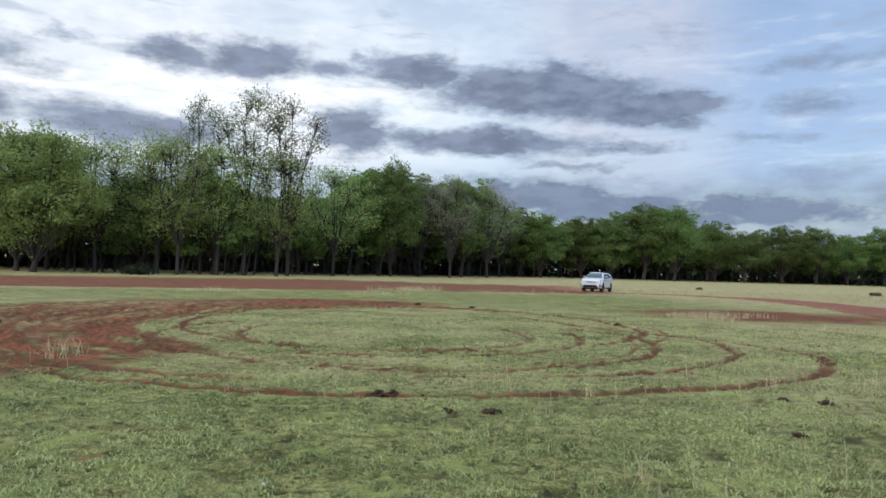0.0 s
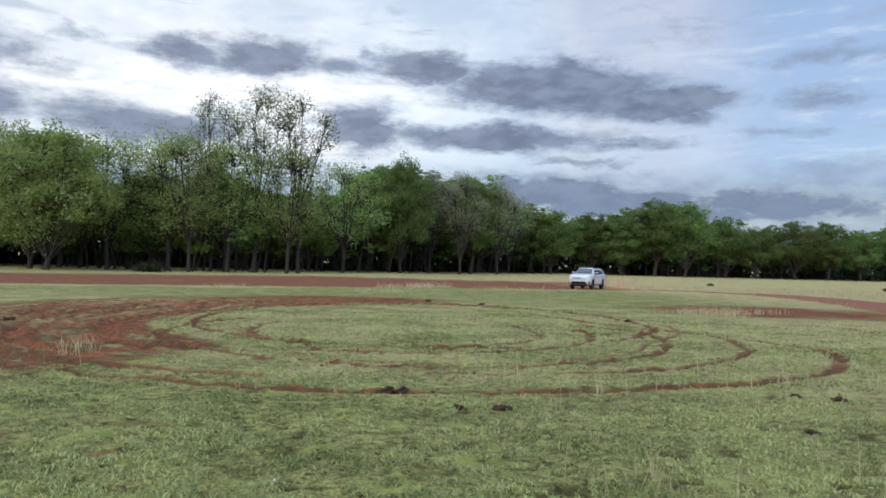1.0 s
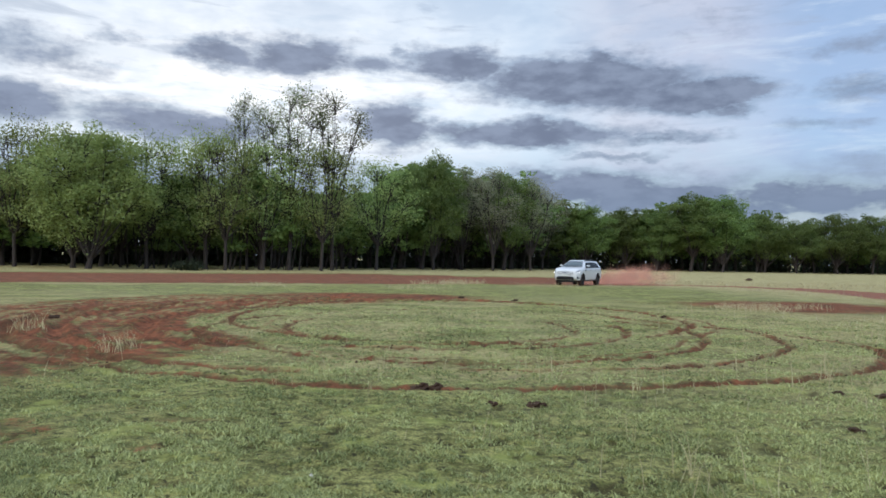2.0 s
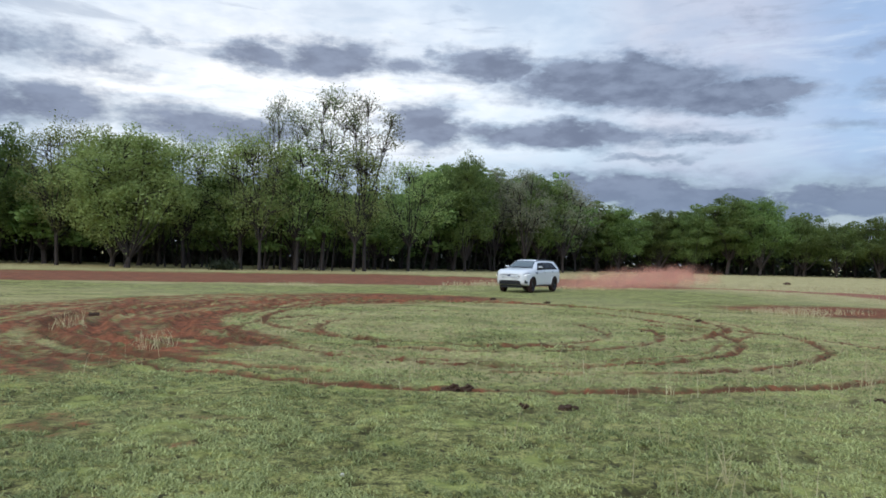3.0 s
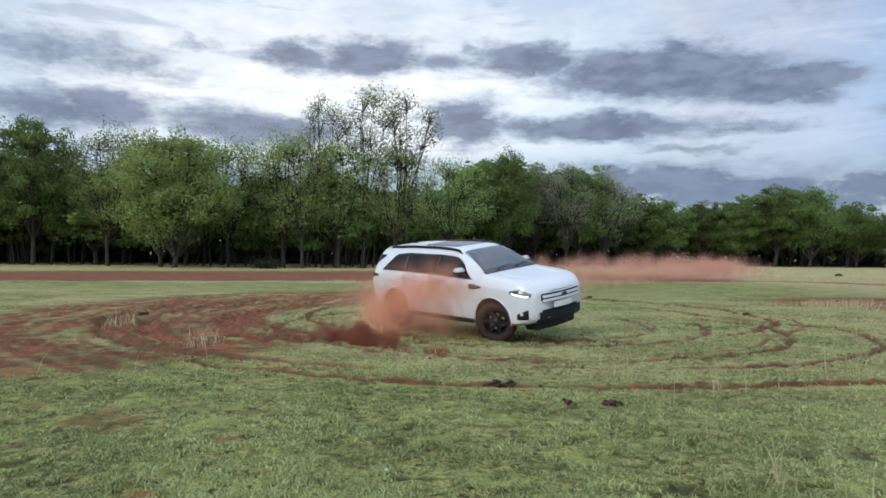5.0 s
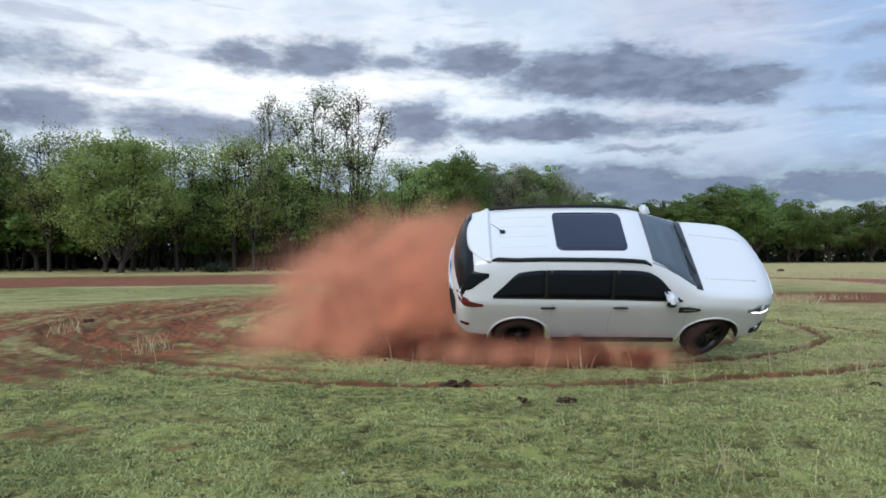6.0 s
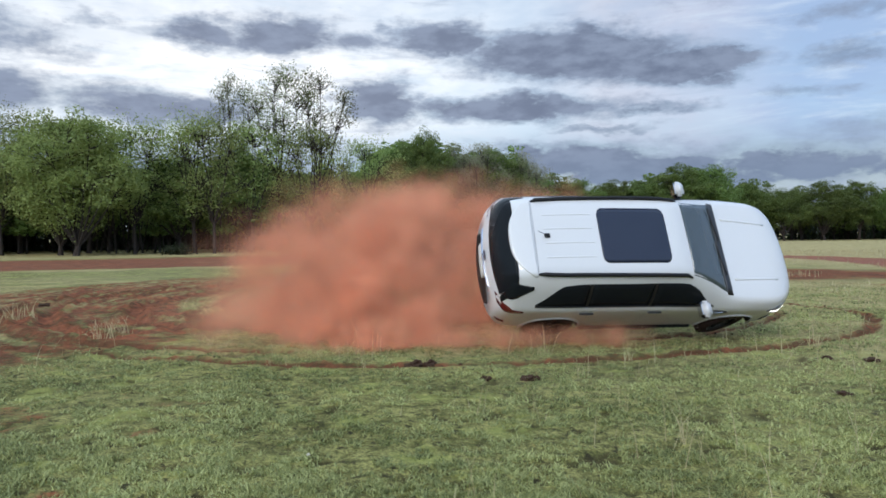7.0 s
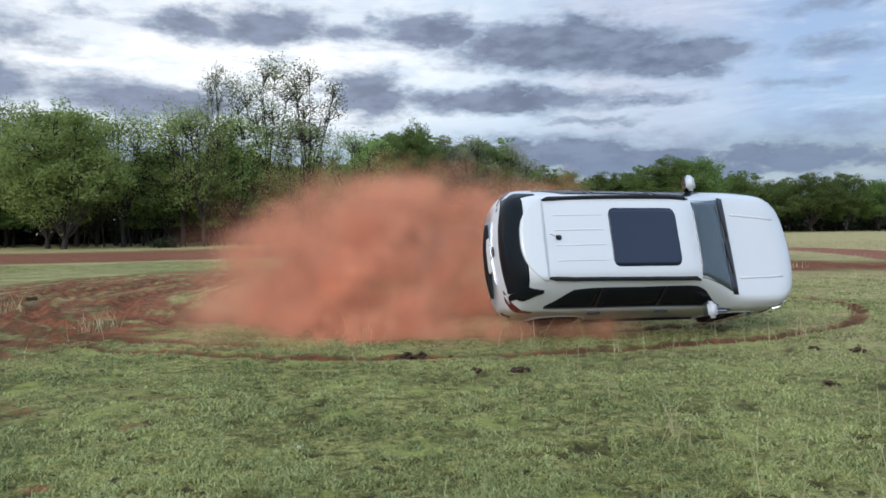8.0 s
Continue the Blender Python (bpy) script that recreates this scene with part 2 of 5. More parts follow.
GROUND = ground_material()
BARK = bark_material()
LEAF = leaf_material("leaf_green", rgb(0.074, 0.118, 0.030), rgb(0.205, 0.270, 0.076), 0.47)
LEAF_PALE = leaf_material("leaf_pale", rgb(0.148, 0.200, 0.056), rgb(0.345, 0.395, 0.130), 0.5)
# near-black leaves: the wood's shade in the undergrowth's colour; also the dark bush
SHRUB_AND_SHADE = leaf_material("shrub_and_wood_shade", rgb(0.014, 0.022, 0.010), rgb(0.034, 0.046, 0.018), 0.12)
LEAF_THIN = leaf_material("leaf_thin", rgb(0.10, 0.125, 0.055), rgb(0.23, 0.26, 0.125), 0.45)
LEAF_GREY = leaf_material("leaf_grey", rgb(0.17, 0.18, 0.11), rgb(0.33, 0.33, 0.21), 0.5)
BLADE = leaf_material("grass_blade", rgb(0.058, 0.078, 0.024), rgb(0.53, 0.545, 0.225), 0.3)
STRAW = leaf_material("straw", rgb(0.36, 0.30, 0.14), rgb(0.62, 0.55, 0.32), 0.25)
SEAM = plain("seam_shadow", (0.38, 0.38, 0.39), 0.6)
WIND = plain("windscreen_glass", (0.045, 0.062, 0.068), 0.08, spec=0.75, grime=0.08)
CLOD = plain("dark_earth", (0.075, 0.044, 0.028), 0.95, spec=0.1, grime=0.35, bump=0.8)
MOUND = plain("mound_earth", (0.10, 0.06, 0.04), 0.95, spec=0.1, grime=0.35, bump=0.8)
PAINT = paint_material()
GLASS = plain("tinted_glass", (0.010, 0.012, 0.014), 0.06, spec=0.09, coat=0.0, grime=0.05)
ROOF_GLASS = plain("roof_glass", (0.010, 0.015, 0.032), 0.16, spec=0.5, grime=0.05)
BLACK = plain("black_plastic", (0.012, 0.012, 0.013), 0.55, spec=0.22, grime=0.2)
TRIM = plain("satin_black", (0.012, 0.012, 0.013), 0.32, grime=0.15)
RUBBER = plain("dusty_rubber", (0.045, 0.026, 0.021), 0.9, spec=0.2, grime=0.3, scale=14.0, bump=0.5)
RIM = plain("dark_alloy", (0.03, 0.03, 0.032), 0.35, metal=0.6, grime=0.2)
SATIN = plain("satin_chrome", (0.74, 0.745, 0.75), 0.35, metal=0.25, grime=0.06)
CHROME = plain("chrome", (0.62, 0.63, 0.65), 0.18, metal=1.0, grime=0.06)
LAMP_RED = plain("red_lens", (0.11, 0.009, 0.009), 0.15, coat=0.6, grime=0.1)
LAMP_CLEAR = plain("clear_lens", (0.50, 0.52, 0.55), 0.12, coat=0.8, grime=0.1)
LAMP_GREY = plain("grey_lens", (0.17, 0.175, 0.185), 0.12, coat=0.8, grime=0.15)
LAMP_ON = plain("lit_lamp", (0.9, 0.9, 0.9), 0.3, emit=(1.0, 0.98, 0.95), power=2.6)
PLATE = plain("plate_white", (0.68, 0.68, 0.64), 0.5)
STONE = plain("white_stone", (0.60, 0.55, 0.46), 0.9, spec=0.2)
BADGE = plain("badge_blue", (0.02, 0.035, 0.08), 0.25, coat=0.5)
UNDER = plain("underbody", (0.03, 0.022, 0.02), 0.85, grime=0.3)
DUST = dust_material("red_dust", rgb(0.80, 0.350, 0.205), rgb(0.93, 0.455, 0.285), 0.34)
DUST_THIN = dust_material("thin_red_dust", rgb(0.80, 0.350, 0.205), rgb(0.93, 0.455, 0.285), 0.155)
DUST_FAR = dust_material("far_red_dust", rgb(0.66, 0.33, 0.235), rgb(0.78, 0.42, 0.31), 0.15)
DUST_DARK = dust_material("thrown_soil", rgb(0.19, 0.062, 0.040), rgb(0.34, 0.115, 0.07), 0.6)


# ---------------------------------------------------------------- mesh tools
def mesh_from(name, verts, faces, mat, smooth=False):
    me = bpy.data.meshes.new(name)
    me.from_pydata([tuple(v) for v in verts], [], faces)
    me.materials.append(mat)
    if smooth:
        me.shade_smooth()
    me.update()
    return me


def mesh_np(name, verts, faces, mat, smooth=False, uv=None):
    """verts (n, 3); faces (m, k), all of one size."""
    me = bpy.data.meshes.new(name)
    k = faces.shape[1]
    me.vertices.add(len(verts))
    me.vertices.foreach_set("co", verts.astype(np.float32).ravel())
    me.loops.add(faces.size)
    me.loops.foreach_set("vertex_index", faces.astype(np.int32).ravel())
    me.polygons.add(len(faces))
    me.polygons.foreach_set("loop_start", np.arange(0, faces.size, k, dtype=np.int32))
    me.polygons.foreach_set("loop_total", np.full(len(faces), k, dtype=np.int32))
    if uv is not None:
        layer = me.uv_layers.new(name="UVMap")
        layer.data.foreach_set("uv", uv.astype(np.float32).ravel())
    me.materials.append(mat)
    me.update(calc_edges=True)
    if smooth:
        me.shade_smooth()
    me.validate()
    return me


def part(name, bm, mat, parent, label="", smooth=False):
    me = bpy.data.meshes.new(name)
    bmesh.ops.recalc_face_normals(bm, faces=bm.faces)
    bm.to_mesh(me)
    bm.free()
    me.materials.append(mat)
    if smooth:
        me.shade_smooth()
    ob = new(name, me)
    ob.parent = parent
    return tagged(ob, label)


def sstep(a, b, x):
    t = np.clip((x - a) / (b - a), 0, 1)
    return t * t * (3 - 2 * t)


def vnoise(x, y, seed=0):
    """Smooth value noise over arrays."""
    xi, yi = np.floor(x).astype(np.int64), np.floor(y).astype(np.int64)
    fx, fy = x - xi, y - yi
    fx, fy = fx * fx * (3 - 2 * fx), fy * fy * (3 - 2 * fy)

    def h(a, b):
        n = (a * 374761393 + b * 668265263 + seed * 974711) & 0x7FFFFFFF
        n = ((n ^ (n >> 13)) * 1274126177) & 0x7FFFFFFF
        return ((n ^ (n >> 16)) & 0xFFFF) / 65535.0

    return (h(xi, yi) * (1 - fx) + h(xi + 1, yi) * fx) * (1 - fy) + (h(xi, yi + 1) * (1 - fx) + h(xi + 1, yi + 1) * fx) * fy


def fbm(x, y, seed=0, octaves=4):
    s, a, t = 0.0, 1.0, 0.0
    for o in range(octaves):
        s, t = s + a * vnoise(x * 2 ** o, y * 2 ** o, seed + o), t + a
        a *= 0.5
    return s / t


# ---------------------------------------------------------------- ground
def spline(points, step=0.15):
    p = np.array(points, float)
    p = np.vstack([2 * p[0] - p[1], p, 2 * p[-1] - p[-2]])
    out = []
    for i in range(1, len(p) - 2):
        n = max(2, int(np.linalg.norm(p[i + 1] - p[i]) / step))
        t = np.linspace(0, 1, n, endpoint=False)[:, None]
        out.append(0.5 * (2 * p[i] + (p[i + 1] - p[i - 1]) * t + (2 * p[i - 1] - 5 * p[i] + 4 * p[i + 1] - p[i + 2]) * t ** 2 + (3 * p[i] - p[i - 1] - 3 * p[i + 1] + p[i + 2]) * t ** 3))
    return np.vstack(out)


def arc(cx, cy, rx, ry, a0, a1, turn=0.0):
    a = np.radians(np.linspace(a0, a1, 14))
    x, y = rx * np.cos(a), ry * np.sin(a)
    c, s = math.cos(radians(turn)), math.sin(radians(turn))
    return np.c_[cx + c * x - s * y, cy + s * x + c * y]


# wheel ruts: line, half width, depth, amount of bare soil
RUTS = [
    (spline([(-9.5, 11.3), (-6.5, 10.3), (-3.2, 9.2), (0, 9.0), (3.4, 9.9), (5.4, 11.0), (7.1, 12.9), (7.8, 15.2), (6.8, 17.4), (4.8, 19.6), (2.5, 24)]), 0.12, 0.040, 0.66),
    (spline(arc(-0.7, 16.6, 5.6, 5.4, 150, 400)), 0.105, 0.05, 0.70),
    (spline(arc(-0.7, 20.6, 6.2, 6.9, -45, 290)), 0.12, 0.05, 0.70),
    (spline(arc(-1.3, 17.3, 3.4, 3.6, 160, 395)), 0.10, 0.04, 0.62),
    (spline(arc(-1.5, 17.7, 4.9, 4.9, 255, 372)), 0.11, 0.04, 0.68),
    (spline(arc(-0.2, 16.6, 6.7, 6.0, 270, 372)), 0.10, 0.04, 0.62),
    (spline(arc(-1.0, 19.5, 7.4, 8.4, 60, 235)), 0.22, 0.06, 0.8),
    (spline(arc(-1.6, 19.3, 8.8, 9.0, 80, 240)), 0.22, 0.06, 0.75),
    (spline([(10, 58), (15, 59), (19.5, 56.5), (22, 50), (22.8, 43), (22, 36), (20.5, 29), (20, 20)]), 1.9, 0.05, 1.25),
    (spline([(5.5, 30), (9, 27), (14, 20), (17, 14)]), 0.25, 0.03, 0.4),
    (spline(arc(-0.7, 16.7, 5.2, 5.0, 200, 380)), 0.07, 0.025, 0.55),
    (spline(arc(-0.7, 20.4, 6.7, 7.5, -40, 200)), 0.08, 0.025, 0.55),
    (spline(arc(-1.0, 18.2, 4.3, 4.6, 20, 300)), 0.07, 0.02, 0.5),
    (spline(arc(-1.2, 18.5, 10.2, 8.6, 150, 262)), 0.16, 0.05, 0.7),
]


def terrain(x, y):
    dip = sstep(44, 66, y) * sstep(-12, 6, x) * (1 - sstep(90, 125, y))
    return -0.26 * dip


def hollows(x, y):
    """Small bare hollows between the lumps of the turf; the ground colour darkens them as shade."""
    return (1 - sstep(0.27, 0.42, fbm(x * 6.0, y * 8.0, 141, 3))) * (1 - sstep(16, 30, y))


def ground_fields(x, y):
    """Height, bare soil, dryness and narrow ruts at the places x, y."""
    z = terrain(x, y)
    soil, rut = np.zeros_like(x), np.zeros_like(x)
    wob_x, wob_y = (fbm(x * 0.5, y * 0.5, 3) - 0.5) * 0.9, (fbm(x * 0.5, y * 0.5, 9) - 0.5) * 0.9
    near = (np.abs(x) < 32) & (y > 2) & (y < 70)
    xs, ys = (x + wob_x * 0.5)[near], (y + wob_y * 0.5)[near]
    brk = fbm(xs * 0.8, ys * 0.8, 21)
    zs, ss, rs = np.zeros_like(xs), np.zeros_like(xs), np.zeros_like(xs)
    lump = fbm(xs * 5, ys * 5, 5, 3) - 0.5
    for line, hw, depth, amount in RUTS:
        d = np.full(len(xs), 9.0)
        lo, hi = line.min(0) - 2, line.max(0) + 2
        sel = np.where((xs > lo[0]) & (xs < hi[0]) & (ys > lo[1]) & (ys < hi[1]))[0]
        for i in range(0, len(sel), 20000):
            k = sel[i:i + 20000]
            d[k] = 1.25 * np.sqrt(((xs[k, None] - line[None, :, 0]) ** 2 + (ys[k, None] - line[None, :, 1]) ** 2).min(1))
        e = np.exp(-(d / hw) ** 2)
        ridge = np.exp(-((d - 1.7 * hw) / (0.6 * hw)) ** 2)
        zs += -1.5 * depth * e + depth * ridge * (0.6 + 2.2 * lump)
        ss = np.maximum(ss, amount * np.exp(-(d / (1.75 * hw)) ** 4) * (0.42 + 1.25 * brk + 0.9 * lump))
        if hw < 0.2:
            rs = np.maximum(rs, np.exp(-(d / (2.2 * hw)) ** 2))
    # churned patch beside the rings
    r, a = np.hypot(xs + 1.0, ys - 19.5), np.degrees(np.arctan2(ys - 19.5, xs + 1.0)) % 360
    belt = sstep(6.0, 7.0, r) * (1 - sstep(12.5, 15.5, r)) * sstep(85, 120, a) * (1 - sstep(236, 254, a))
    streak = 0.57 + 1.25 * (fbm(r * 8.0, a * 0.07, 33) - 0.47)
    ss = np.maximum(ss, belt * np.clip(streak + 0.6 * (fbm(xs * 5.5, ys * 5.5, 37) - 0.5), 0, 1))
    patch = np.exp(-(((xs + 4.5) / 5.0) ** 2 + ((ys - 30) / 2.6) ** 2) ** 2) * (0.35 + 0.9 * brk)
    ss = np.maximum(ss, patch)
    zs += belt * 0.10 * lump
    # pink worn ground among the dry grass
    worn = np.exp(-(((xs - 13.0) / 5.5) ** 2 + ((ys - 28.8) / 4.2) ** 2) ** 2)
    ss = np.maximum(ss, worn * (0.45 + 0.8 * brk))
    bald = sstep(0.56, 0.72, fbm(xs * 2.2, ys * 2.2, 131)) * (1 - sstep(-3.2, -1.2, xs)) * (1 - sstep(6, 8.5, ys))
    ss = np.maximum(ss, 0.5 * bald)
    soil[near], rut[near] = ss, rs
    z[near] += zs
    # broad bare track along the wood
    far_e, near_e = 76 + 0.6 * x, 47.5 + 0.47 * x
    band = sstep(-1.2, 1.2, y + 4 * wob_y - near_e) * (1 - sstep(-3, 3, y - far_e + 12 * wob_x)) * (1 - sstep(10, 20, x)) * sstep(-90, -70, x)
    band2 = band * (0.45 + 0.75 * fbm(x * 0.22, y * 0.7, 41))
    soil = np.maximum(soil, band2)
    # straw-coloured grass to the right and along the track
    dry = sstep(13, 22, x + 0.22 * (y - 30) + 6 * wob_x) * sstep(16, 26, y + 5 * wob_y) * 0.9
    dry = np.maximum(dry, 0.7 * sstep(0.3, 0.7, fbm(x * 0.35, y * 0.35, 51)) * sstep(1, 7, x) * sstep(6, 10, y) * (1 - sstep(22, 30, y)))
    dry = np.maximum(dry, 0.7 * np.exp(-((y - near_e + 1.5) / 1.6) ** 2) * sstep(0.45, 0.6, fbm(x * 0.3, y * 0.3, 61)))
    dry = np.maximum(dry, 0.8 * sstep(0, 6, y - far_e))
    dry = np.maximum(dry, 0.55 * sstep(8.5, 11, y) * (1 - sstep(24, 34, y)) * sstep(0.3, 0.6, fbm(x * 0.5, y * 0.9, 57)))
    dry = np.maximum(dry, 0.6 * band * (soil > 0.3))
    z -= 0.04 * hollows(x, y) * (soil < 0.3)
    z += 0.035 * (fbm(x * 0.6, y * 0.6, 71) - 0.5) + 0.05 * (fbm(x * 2.2, y * 2.2, 77, 2) - 0.5) * (1 - sstep(14, 30, y)) + 0.012 * (fbm(x * 4, y * 4, 81, 2) - 0.5)
    return z, np.clip(soil, 0, 1), np.clip(dry, 0, 1), rut


def axis(lo, hi, fine, far, grow=1.16):
    core = list(np.arange(lo, hi, fine))
    up, s = [core[-1] + fine], fine
    while up[-1] < far:
        s *= grow
        up.append(up[-1] + s)
    dn, s = [core[0] - fine], fine
    while dn[-1] > -far:
        s *= grow
        dn.append(dn[-1] - s)
    return np.array(dn[::-1] + core + up)


def build_ground():
    xs, ys = axis(-15, 15, 0.1, 2400, 1.045), axis(4, 32, 0.1, 2400, 1.045)
    X, Y = np.meshgrid(xs, ys)
    z, soil, dry, rut = ground_fields(X.ravel(), Y.ravel())
    n = len(xs)
    i = (np.arange(len(ys) - 1)[:, None] * n + np.arange(n - 1)[None, :]).ravel()
    me = mesh_np("ground", np.c_[X.ravel(), Y.ravel(), z], np.c_[i, i + 1, i + n + 1, i + n], GROUND, True)
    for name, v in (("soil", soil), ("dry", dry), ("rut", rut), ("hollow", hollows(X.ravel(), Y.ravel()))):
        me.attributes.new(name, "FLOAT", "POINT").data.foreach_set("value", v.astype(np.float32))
    return tagged(new("ground", me), "short green pasture with red soil wheel ruts", "ground", kind="structure")


build_ground()


def blades(name, x, y, z, height, width, lean, mat, rng, bend=0.35):
    """One joined mesh of bent blades: a quad below, a tip above."""
    n = len(x)
    a = rng.uniform(0, 2 * np.pi, n)
    la = rng.uniform(0, 2 * np.pi, n)
    dx, dy = np.cos(a) * width / 2, np.sin(a) * width / 2
    lx, ly = np.cos(la) * lean * height, np.sin(la) * lean * height
    b = np.stack([x, y, z - 0.01], 1)
    w = np.stack([dx, dy, np.zeros(n)], 1)
    mid = np.stack([x + lx * bend, y + ly * bend, z + height * 0.55], 1)
    tip = np.stack([x + lx, y + ly, z + height], 1)
    v = np.stack([b - w, b + w, mid + w * 0.7, mid - w * 0.7, tip], 1).reshape(-1, 3)
    k = np.arange(n)[:, None] * 5
    tri = np.concatenate([k + np.array([[0, 1, 2]]), k + np.array([[0, 2, 3]]), k + np.array([[3, 2, 4]])], 1).reshape(-1, 3)
    return mesh_np(name, v, tri, mat)


def build_grass():
    rng = np.random.default_rng(5)
    # turf: as dense near the camera as it looks, thinner with distance
    n = 440000
    u = rng.uniform(0, 1, n)
    d = 3.6 * (24 / 3.6) ** u
    az = np.radians(rng.uniform(-46, 38, n))
    x, y = d * np.sin(az), d * np.cos(az)
    z, soil, dry, _ = ground_fields(x, y)
    tuft = 0.65 * fbm(x * 7.0, y * 7.0, 91) + 0.35 * fbm(x * 1.1, y * 1.1, 95)
    keep = (rng.uniform(0, 1, n) > soil * 3.0 + 0.9 * hollows(x, y)) & (rng.uniform(0.44, 0.55, n) < tuft)
    x, y, z, d, tuft = x[keep], y[keep], z[keep], d[keep], tuft[keep]
    h = (0.008 + 0.026 * rng.uniform(0, 1, len(x)) ** 2) * (0.2 + 1.7 * tuft)
    w = 0.0055 + 0.0011 * d
    me = blades("turf", x, y, z, h, w, rng.uniform(0.5, 2.4, len(x)), BLADE, rng)
    tagged(new("turf", me), "short uneven green turf with pale blades", "grass", kind="stuff")
    # dry stalks that stand over the turf
    n = 4200
    d = 4.2 * (26 / 4.2) ** rng.uniform(0, 1, n)
    az = np.radians(rng.uniform(-42, 36, n))
    x, y = d * np.sin(az), d * np.cos(az)
    z, soil, dry, _ = ground_fields(x, y)
    p = fbm(x * 0.6, y * 0.6, 101)
    keep = (p + 0.25 * sstep(-2, 8, x) > rng.uniform(0.55, 0.98, n)) & (soil < 0.5)
    x, y, z = x[keep], y[keep], z[keep]
    me = blades("stalk", x, y, z, 0.08 + 0.42 * rng.uniform(0, 1, len(x)) ** 1.7, 0.0036 + 0.0005 * np.hypot(x, y), rng.uniform(0.05, 0.8, len(x)), STRAW, rng)
    tagged(new("dry_stalks", me), "thin straw-coloured grass stalks standing over turf", "grass", kind="stuff")
    # straw along the edge of the far track
    n = 16000
    x, y = rng.uniform(6, 60, n), rng.uniform(16, 75, n)
    z, soil, dry, _ = ground_fields(x, y)
    keep = (dry > rng.uniform(0.35, 1.1, n)) & (soil < rng.uniform(0.2, 0.9, n))
    x, y, z = x[keep], y[keep], z[keep]
    me = blades("straw", x, y, z, rng.uniform(0.06, 0.24, len(x)), 0.008 + 0.0005 * y, rng.uniform(0.1, 0.6, len(x)), STRAW, rng)
    tagged(new("straw_grass", me), "pale dry grass on the worn ground", "grass", kind="stuff")



def build_crumbs():
    """Loose crumbs of earth that the tyres threw out beside the ruts."""
    rng = np.random.default_rng(23)
    pts = []
    for line, hw, depth, amount in RUTS[:8]:
        k = rng.integers(0, len(line), 240)
        pts.append(line[k] + rng.normal(0, hw * 1.6, (240, 2)))
    p = np.vstack(pts)
    z = ground_fields(p[:, 0], p[:, 1])[0]
    s = 0.006 + 0.022 * rng.uniform(0, 1, len(p)) ** 3
    octa = np.array([[1, 0, 0], [0, 1, 0], [-1, 0, 0], [0, -1, 0], [0, 0, 0.7], [0, 0, -0.7]])
    tri = np.array([[0, 1, 4], [1, 2, 4], [2, 3, 4], [3, 0, 4], [1, 0, 5], [2, 1, 5], [3, 2, 5], [0, 3, 5]])
    v = np.c_[p, z + 0.3 * s][:, None, :] + octa[None] * s[:, None, None] * rng.uniform(0.6, 1.5, (len(p), 6, 1))
    f = np.arange(len(p))[:, None, None] * 6 + tri[None]
    tagged(new("soil_crumbs", mesh_np("soil_crumbs", v.reshape(-1, 3), f.reshape(-1, 3), MOUND)), "dark crumbs of earth strewn along the ruts", "soil", kind="stuff")


build_grass()
build_crumbs()


# ---------------------------------------------------------------- trees
def tube(path, radii, sides=6):
    """Vertices and quads of a tapered tube along path."""
    path = [Vector(p) for p in path]
    verts, faces = [], []
    for i, p in enumerate(path):
        d = (path[min(i + 1, len(path) - 1)] - path[max(i - 1, 0)]).normalized()
        u = d.cross(Vector((0.31, 0.95, 0.05))).normalized()
        v = d.cross(u)
        for k in range(sides):
            a = 2 * math.pi * k / sides
            verts.append(p + (u * math.cos(a) + v * math.sin(a)) * radii[i])
    for i in range(len(path) - 1):
        for k in range(sides):
            a, b = i * sides + k, i * sides + (k + 1) % sides
            faces.append((a, b, b + sides, a + sides))
    return verts, faces


def leaf_quads(cen, normal, length, nr):
    """Rhombic leaves at cen, facing roughly along normal."""
    n = len(cen)
    nn = normal / np.linalg.norm(normal, axis=1)[:, None]
    a = np.cross(nn, nr.normal(0, 1, (n, 3)))
    a /= np.linalg.norm(a, axis=1)[:, None]
    b = np.cross(nn, a)
    return np.stack([cen - a * length * 0.6, cen + b * length * 0.36, cen + a * length * 0.6, cen - b * length * 0.36], 1).reshape(-1, 3)


